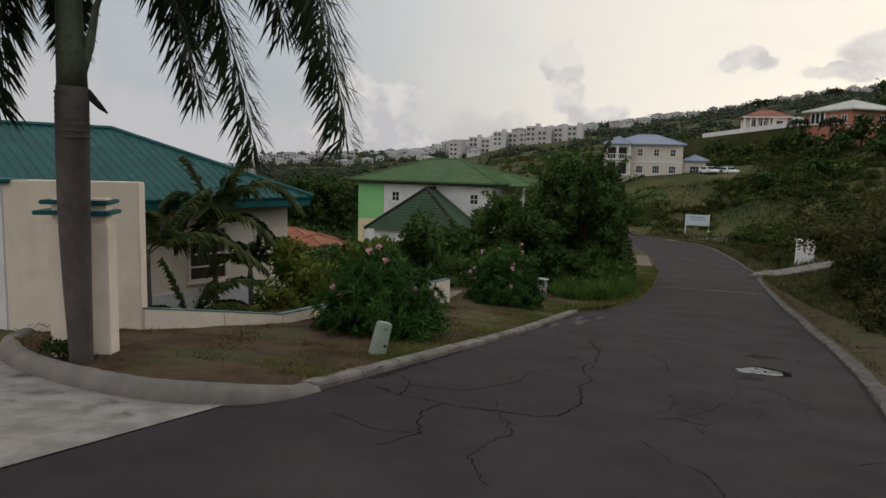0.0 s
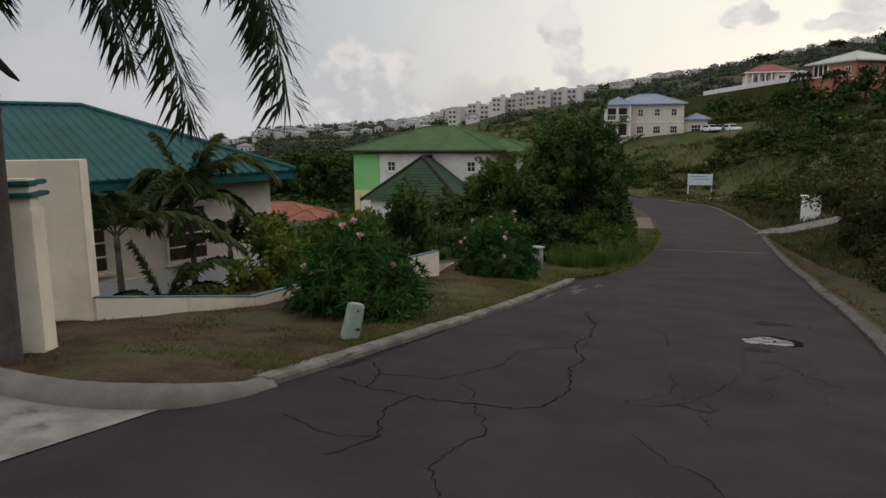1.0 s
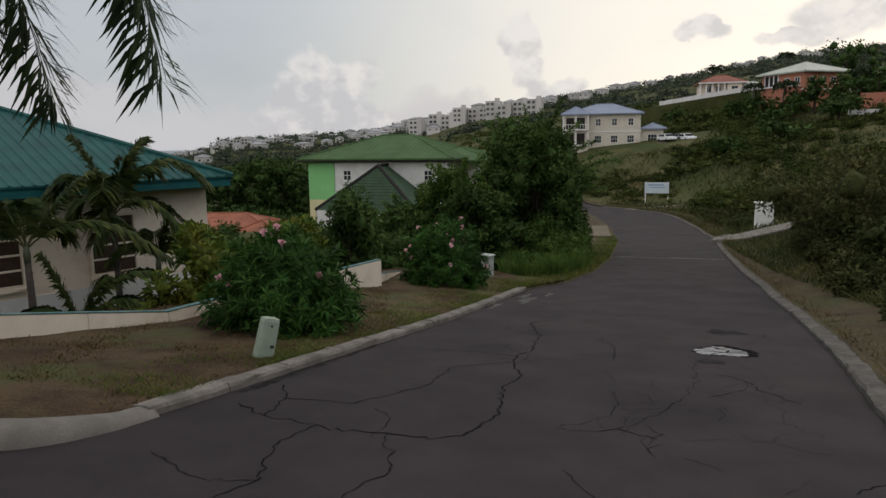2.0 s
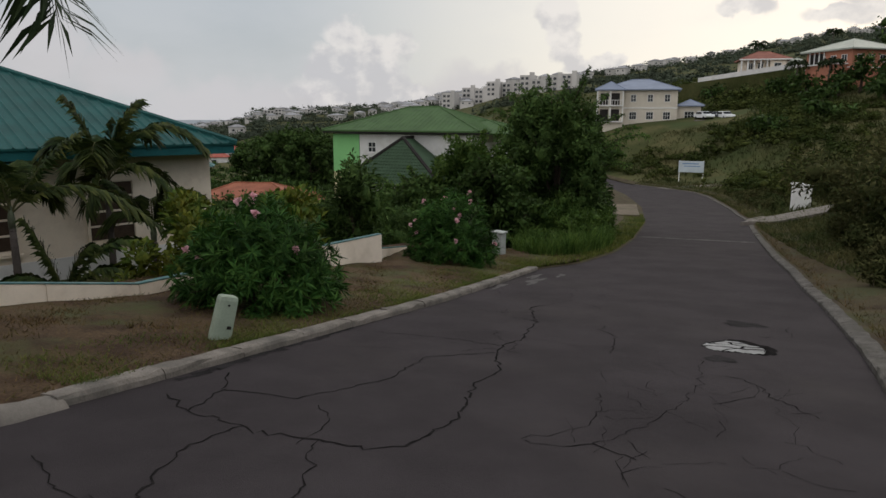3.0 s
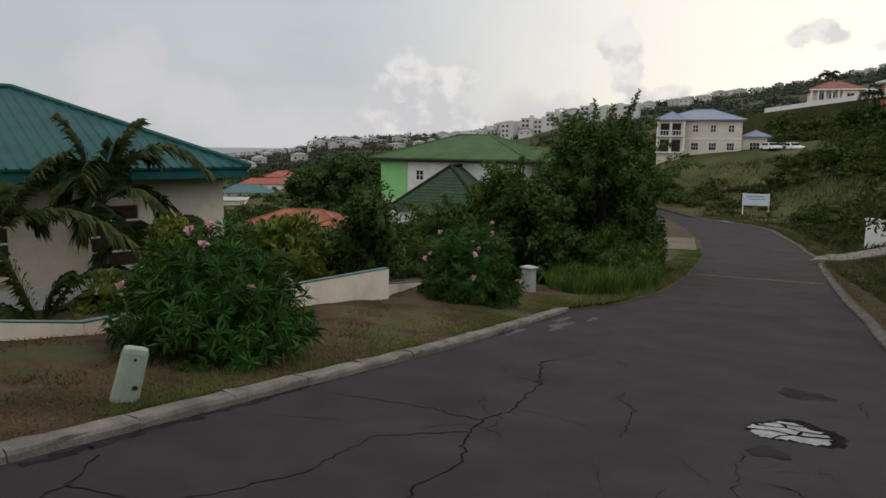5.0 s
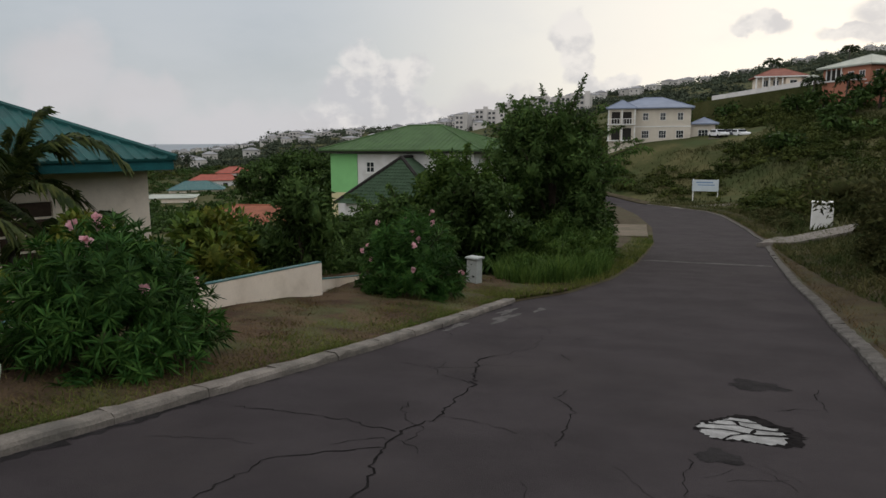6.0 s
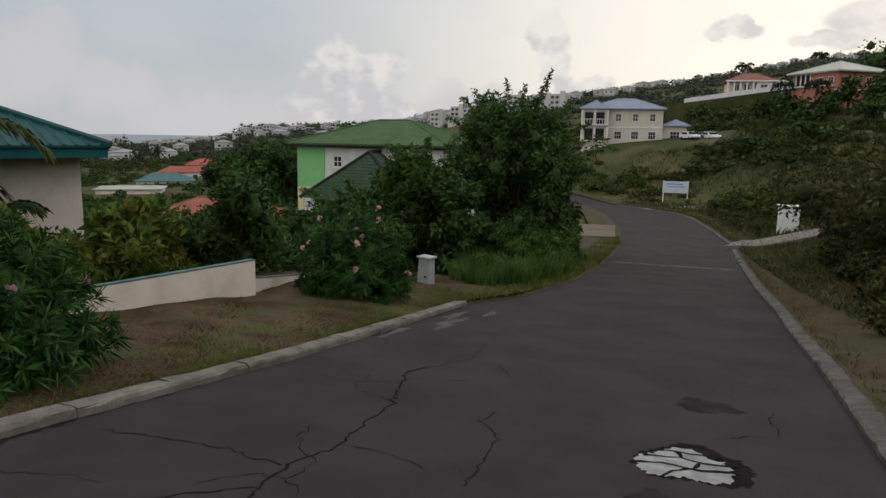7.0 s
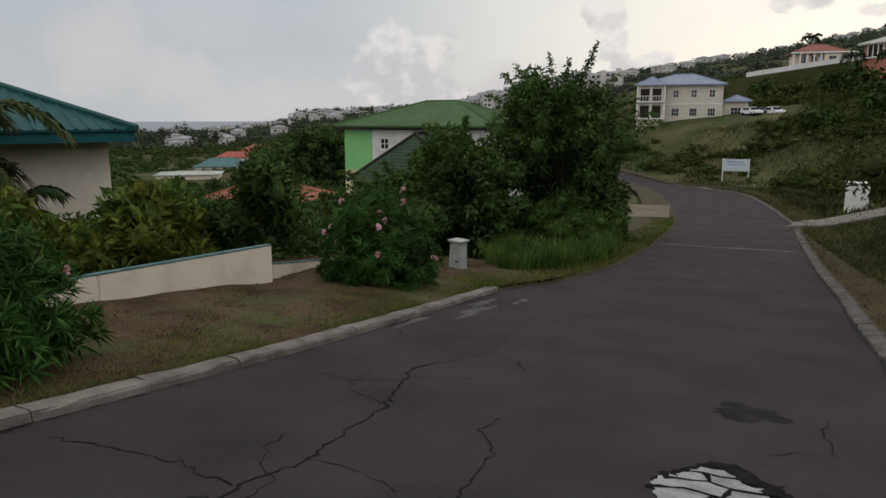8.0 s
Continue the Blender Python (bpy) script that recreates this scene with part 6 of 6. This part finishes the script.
b, r = np.radians(rng.uniform(-11, 30, n)), 45 + 110 * rng.random(n) ** 0.7
x, y = r * np.sin(b), r * np.cos(b)
ok = (x - road_right(y) > 1.5) & (np.hypot(x + 12, y - 140) > 14) & (np.hypot(x - 3.1, y - 43.2) > 3.4) & (np.sin(x * 0.5) + np.sin(y * 0.37 + x * 0.2) + rng.normal(size=n) * 0.7 > -0.3)
x, y = x[ok], y[ok]
blades("hillside_grass", np.column_stack([x, y]), ground_z(x, y), 0.42, 0.13, HILL, rng, "tall dry grass over the hillside", 0.6)
# valley side
n = 900
x, y = rng.uniform(-75, -9, n), rng.uniform(22, 150, n)
ok = (road_left(y) - x > 6) & ~((np.abs(x + 25) < 9) & (np.abs(y - 56) < 9)) & ~((x > -34) & (x < -17) & (y > 40) & (y < 56)) & ~((np.abs(x + 20) < 13) & (y < 22)) & (np.hypot(x + 43, y - 58) > 9)
x, y = x[ok], y[ok]
scrub("valley_scrub", np.stack([x, y, ground_z(x, y) - 0.2], -1), rng.uniform(0.7, 1.7, len(x)) * np.where(x < -36, 1.0, 0.8), 230, 0.34, DEEP, "dark green bushes down the valley side", 104, 0.85)
# woods on the valley floor
n = 900
x, y = rng.uniform(-290, -45, n), rng.uniform(62, 262, n)
ok = (x < -0.55 * y - 4) & (np.hypot(x + 154, y - 185) > 15) & (np.hypot(x + 140, y - 155) > 12) & (np.hypot(x + 121, y - 125) > 12) & (np.hypot(x + 43, y - 58) > 12)
x, y = x[ok], y[ok]
r_house = np.abs(np.degrees(np.arctan2(x, y)) + 42.5)
sz = rng.uniform(1.6, 3.2, len(x)) * np.where((r_house < 6) & (np.hypot(x, y) < 245), 0.5, 1.0)
scrub("valley_woods", np.stack([x, y, ground_z(x, y) - 0.3], -1), sz, 110, 0.75, DEEP, "dense trees on the valley floor", 107, 0.95)
for k, (x, y, rr, hh) in enumerate(((-62, 90, 6.0, 9.0), (-68, 92, 5.0, 7.6), (-56.5, 88, 4.5, 8.0), (-60, 97, 6.0, 9.0))):
    tree_mass("valley_tree", x, y, rr, rr, hh, 4500, 610 + k, DEEP, "large dark rounded tree in the valley", 0.55, 0.28, "valley trees")
# far woods
n = 3600
b, r = np.radians(rng.uniform(-62, 30, n)), 150 + 800 * rng.random(n) ** 1.2
x, y = r * np.sin(b), r * np.cos(b)
lim = np.interp(np.degrees(b), SKY_B, SKY_R)
bd = np.degrees(b)
ok = (r < lim * 1.02) & (ground_z(x, y) > -18) & ~((bd > -24) & (bd < -10.5) & (r > 375) & (r < 450)) & ~((bd < -33) & (r < 255))
x, y, r = x[ok], y[ok], r[ok]
near_w = r < 340
scrub("hill_woods", np.stack([x, y, ground_z(x, y) - 0.5], -1)[near_w], rng.uniform(1.4, 3.6, int(near_w.sum())), 190, 0.6, SCRUB, "wooded slope behind the villas", 106, 0.85)
x, y, r = x[~near_w], y[~near_w], r[~near_w]
scrub("far_woods", np.stack([x, y, ground_z(x, y) - 0.5], -1), 2.0 + r * 0.0055 * rng.uniform(0.5, 1.3, len(x)), 80, 1.35, HAZED_WOODS, "wooded slopes in the distance", 105, 0.85)

# ---- far town ----
rng = np.random.default_rng(303)
town = block_house("town_house", pose(0, 0, -200), 11, 9, 4.6, 2.0, TOWN_WALL, TOWN_ROOF, "pale house on the distant slope", [(-3, 1.2, 1.6, 1.6), (2.5, 1.2, 1.6, 1.6)], "distant town houses", base=5)
spots = []
for _ in range(85):
    b = rng.uniform(-47, -19)
    spots.append((b, float(np.interp(b, SKY_B, SKY_R)) * rng.uniform(0.6, 0.97)))
for _ in range(9):
    spots.append((rng.uniform(-52, -37), rng.uniform(400, 560)))
for _ in range(34):
    b = rng.uniform(-19, 8)
    spots.append((b, float(np.interp(b, SKY_B, SKY_R)) * rng.uniform(0.88, 0.97)))
for b, r in spots:
    x, y = r * math.sin(radians(b)), r * math.cos(radians(b))
    z = gz(x, y)
    if z < -17:
        continue
    w, h = rng.uniform(0.5, 1.05), rng.uniform(0.5, 0.85)
    copy_thing(town, pose(x, y, z + 1.6, 0, 0, -b + rng.uniform(-40, 40)) @ Matrix.Diagonal((w, rng.uniform(0.7, 1.1), h, 1)))
for o in (*town.children_recursive, town):
    bpy.data.objects.remove(o)


# long white terraces across the bay
terraces = thing("apartment_building", pose(-390, 580, 0, 0, 0, 34), "long white terraced building across the bay", "building")
for k in range(6):
    zb = 2.0 + 1.3 * math.sin(k * 1.9)
    wing = part("wing", box(-30 + k * 10, -20.4 + k * 10, (k % 2) * 3, 12, -12, zb + 6.5), TOWN_WALL, terraces)
    for fl in range(2):
        for c in range(3):
            part("window", box(-29 + k * 10 + c * 3, -27.2 + k * 10 + c * 3, (k % 2) * 3 - 0.1, (k % 2) * 3 + 0.02, zb + 1.2 + fl * 2.8, zb + 2.6 + fl * 2.8), GLASS, wing)


# ---- skyline trees ----
def far_tree(x, y, h, rx, mat, label, seed, n=260, leaf=0.9, name="hill_tree"):
    rng = np.random.default_rng(seed)
    ob = thing(name, pose(x, y, gz(x, y) - 0.3), label, "tree", "hillside trees")
    blobs = [(rng.normal() * rx * 0.45, rng.normal() * rx * 0.45, h * rng.uniform(0.4, 0.95), rx * 0.45, rx * 0.45, h * 0.16) for _ in range(9)]
    pts, way = blob_points(rng, n, blobs, 0.6)
    foliage("crown", pts, way + rng.normal(size=way.shape) * 0.5, way, leaf, leaf * 0.5, mat, ob, rng, 0.2, blobs, 0.45)
    part("trunk", tube([(0, 0, -0.5), (0.1, 0, h * 0.35), (0, 0, h * 0.75)], [0.3, 0.22, 0.1], 7), TWIG, ob)
    return ob


def far_palm(x, y, h, seed):
    rng = np.random.default_rng(seed)
    ob = thing("coconut_palm", pose(x, y, gz(x, y) - 0.3), "tall coconut palm on the hillside", "palm tree", "hillside palms")
    part("trunk", tube([(0, 0, -0.5), (0.15, 0, h * 0.5), (0.3, 0, h)], [0.2, 0.15, 0.11], 7), PALM_BARK, ob)
    for k in range(11):
        make_frond(rng.uniform(1.8, 2.6), rng.uniform(0.8, 1.9), rng.uniform(-1.0, 0.9), 1.0, 0.22, rng, "frond", FROND, ob, pose(0.3, 0, h, 0, 0, k * 33 + rng.uniform(-10, 10)), hang=0.5, pairs=14, plume=0.4, stem=0.05)
    return ob


for seed, (x, y, h) in enumerate(((3.0, 205, 12.4), (22.7, 234, 12.2), (14.4, 149, 5.6), (9.8, 160, 6.0), (26, 146, 6))):
    far_palm(x, y, h, 400 + seed)
for seed, (x, y, h, rx) in enumerate(((31.7, 192, 14, 4.6), (35.5, 193, 12, 4.0), (19.0, 143, 6.5, 1.6), (23.2, 145, 6, 3), (11, 148, 4.5, 3.5), (36, 150, 9, 5), (42, 170, 12, 7), (30, 116, 5, 4), (-6, 173, 4.5, 3), (27.5, 150, 6, 3), (16, 172, 8, 3), (20.5, 128, 4, 3.2), (12, 118, 3.2, 3), (4, 112, 2.8, 3), (15.5, 141, 4.5, 2.6), (25.5, 139, 5, 3), (29, 144, 6.5, 3.2), (12, 136, 3.6, 3), (22, 134, 4, 3), (7, 152, 4, 3), (32, 136, 6, 4), (17.5, 150, 4.5, 2.2))):
    far_tree(x, y, h, rx, DEEP, "dark hillside tree with an uneven crown", 500 + seed)
for seed in range(14):
    b, r = radians(-58 + seed * 1.15), 330 + 60 * (seed % 4)
    far_tree(r * math.sin(b), r * math.cos(b), 8 + 2.5 * (seed % 3), 4.5, HAZED_WOODS, "tall shore tree against the sea", 560 + seed, 200, 1.1, "shore_tree")
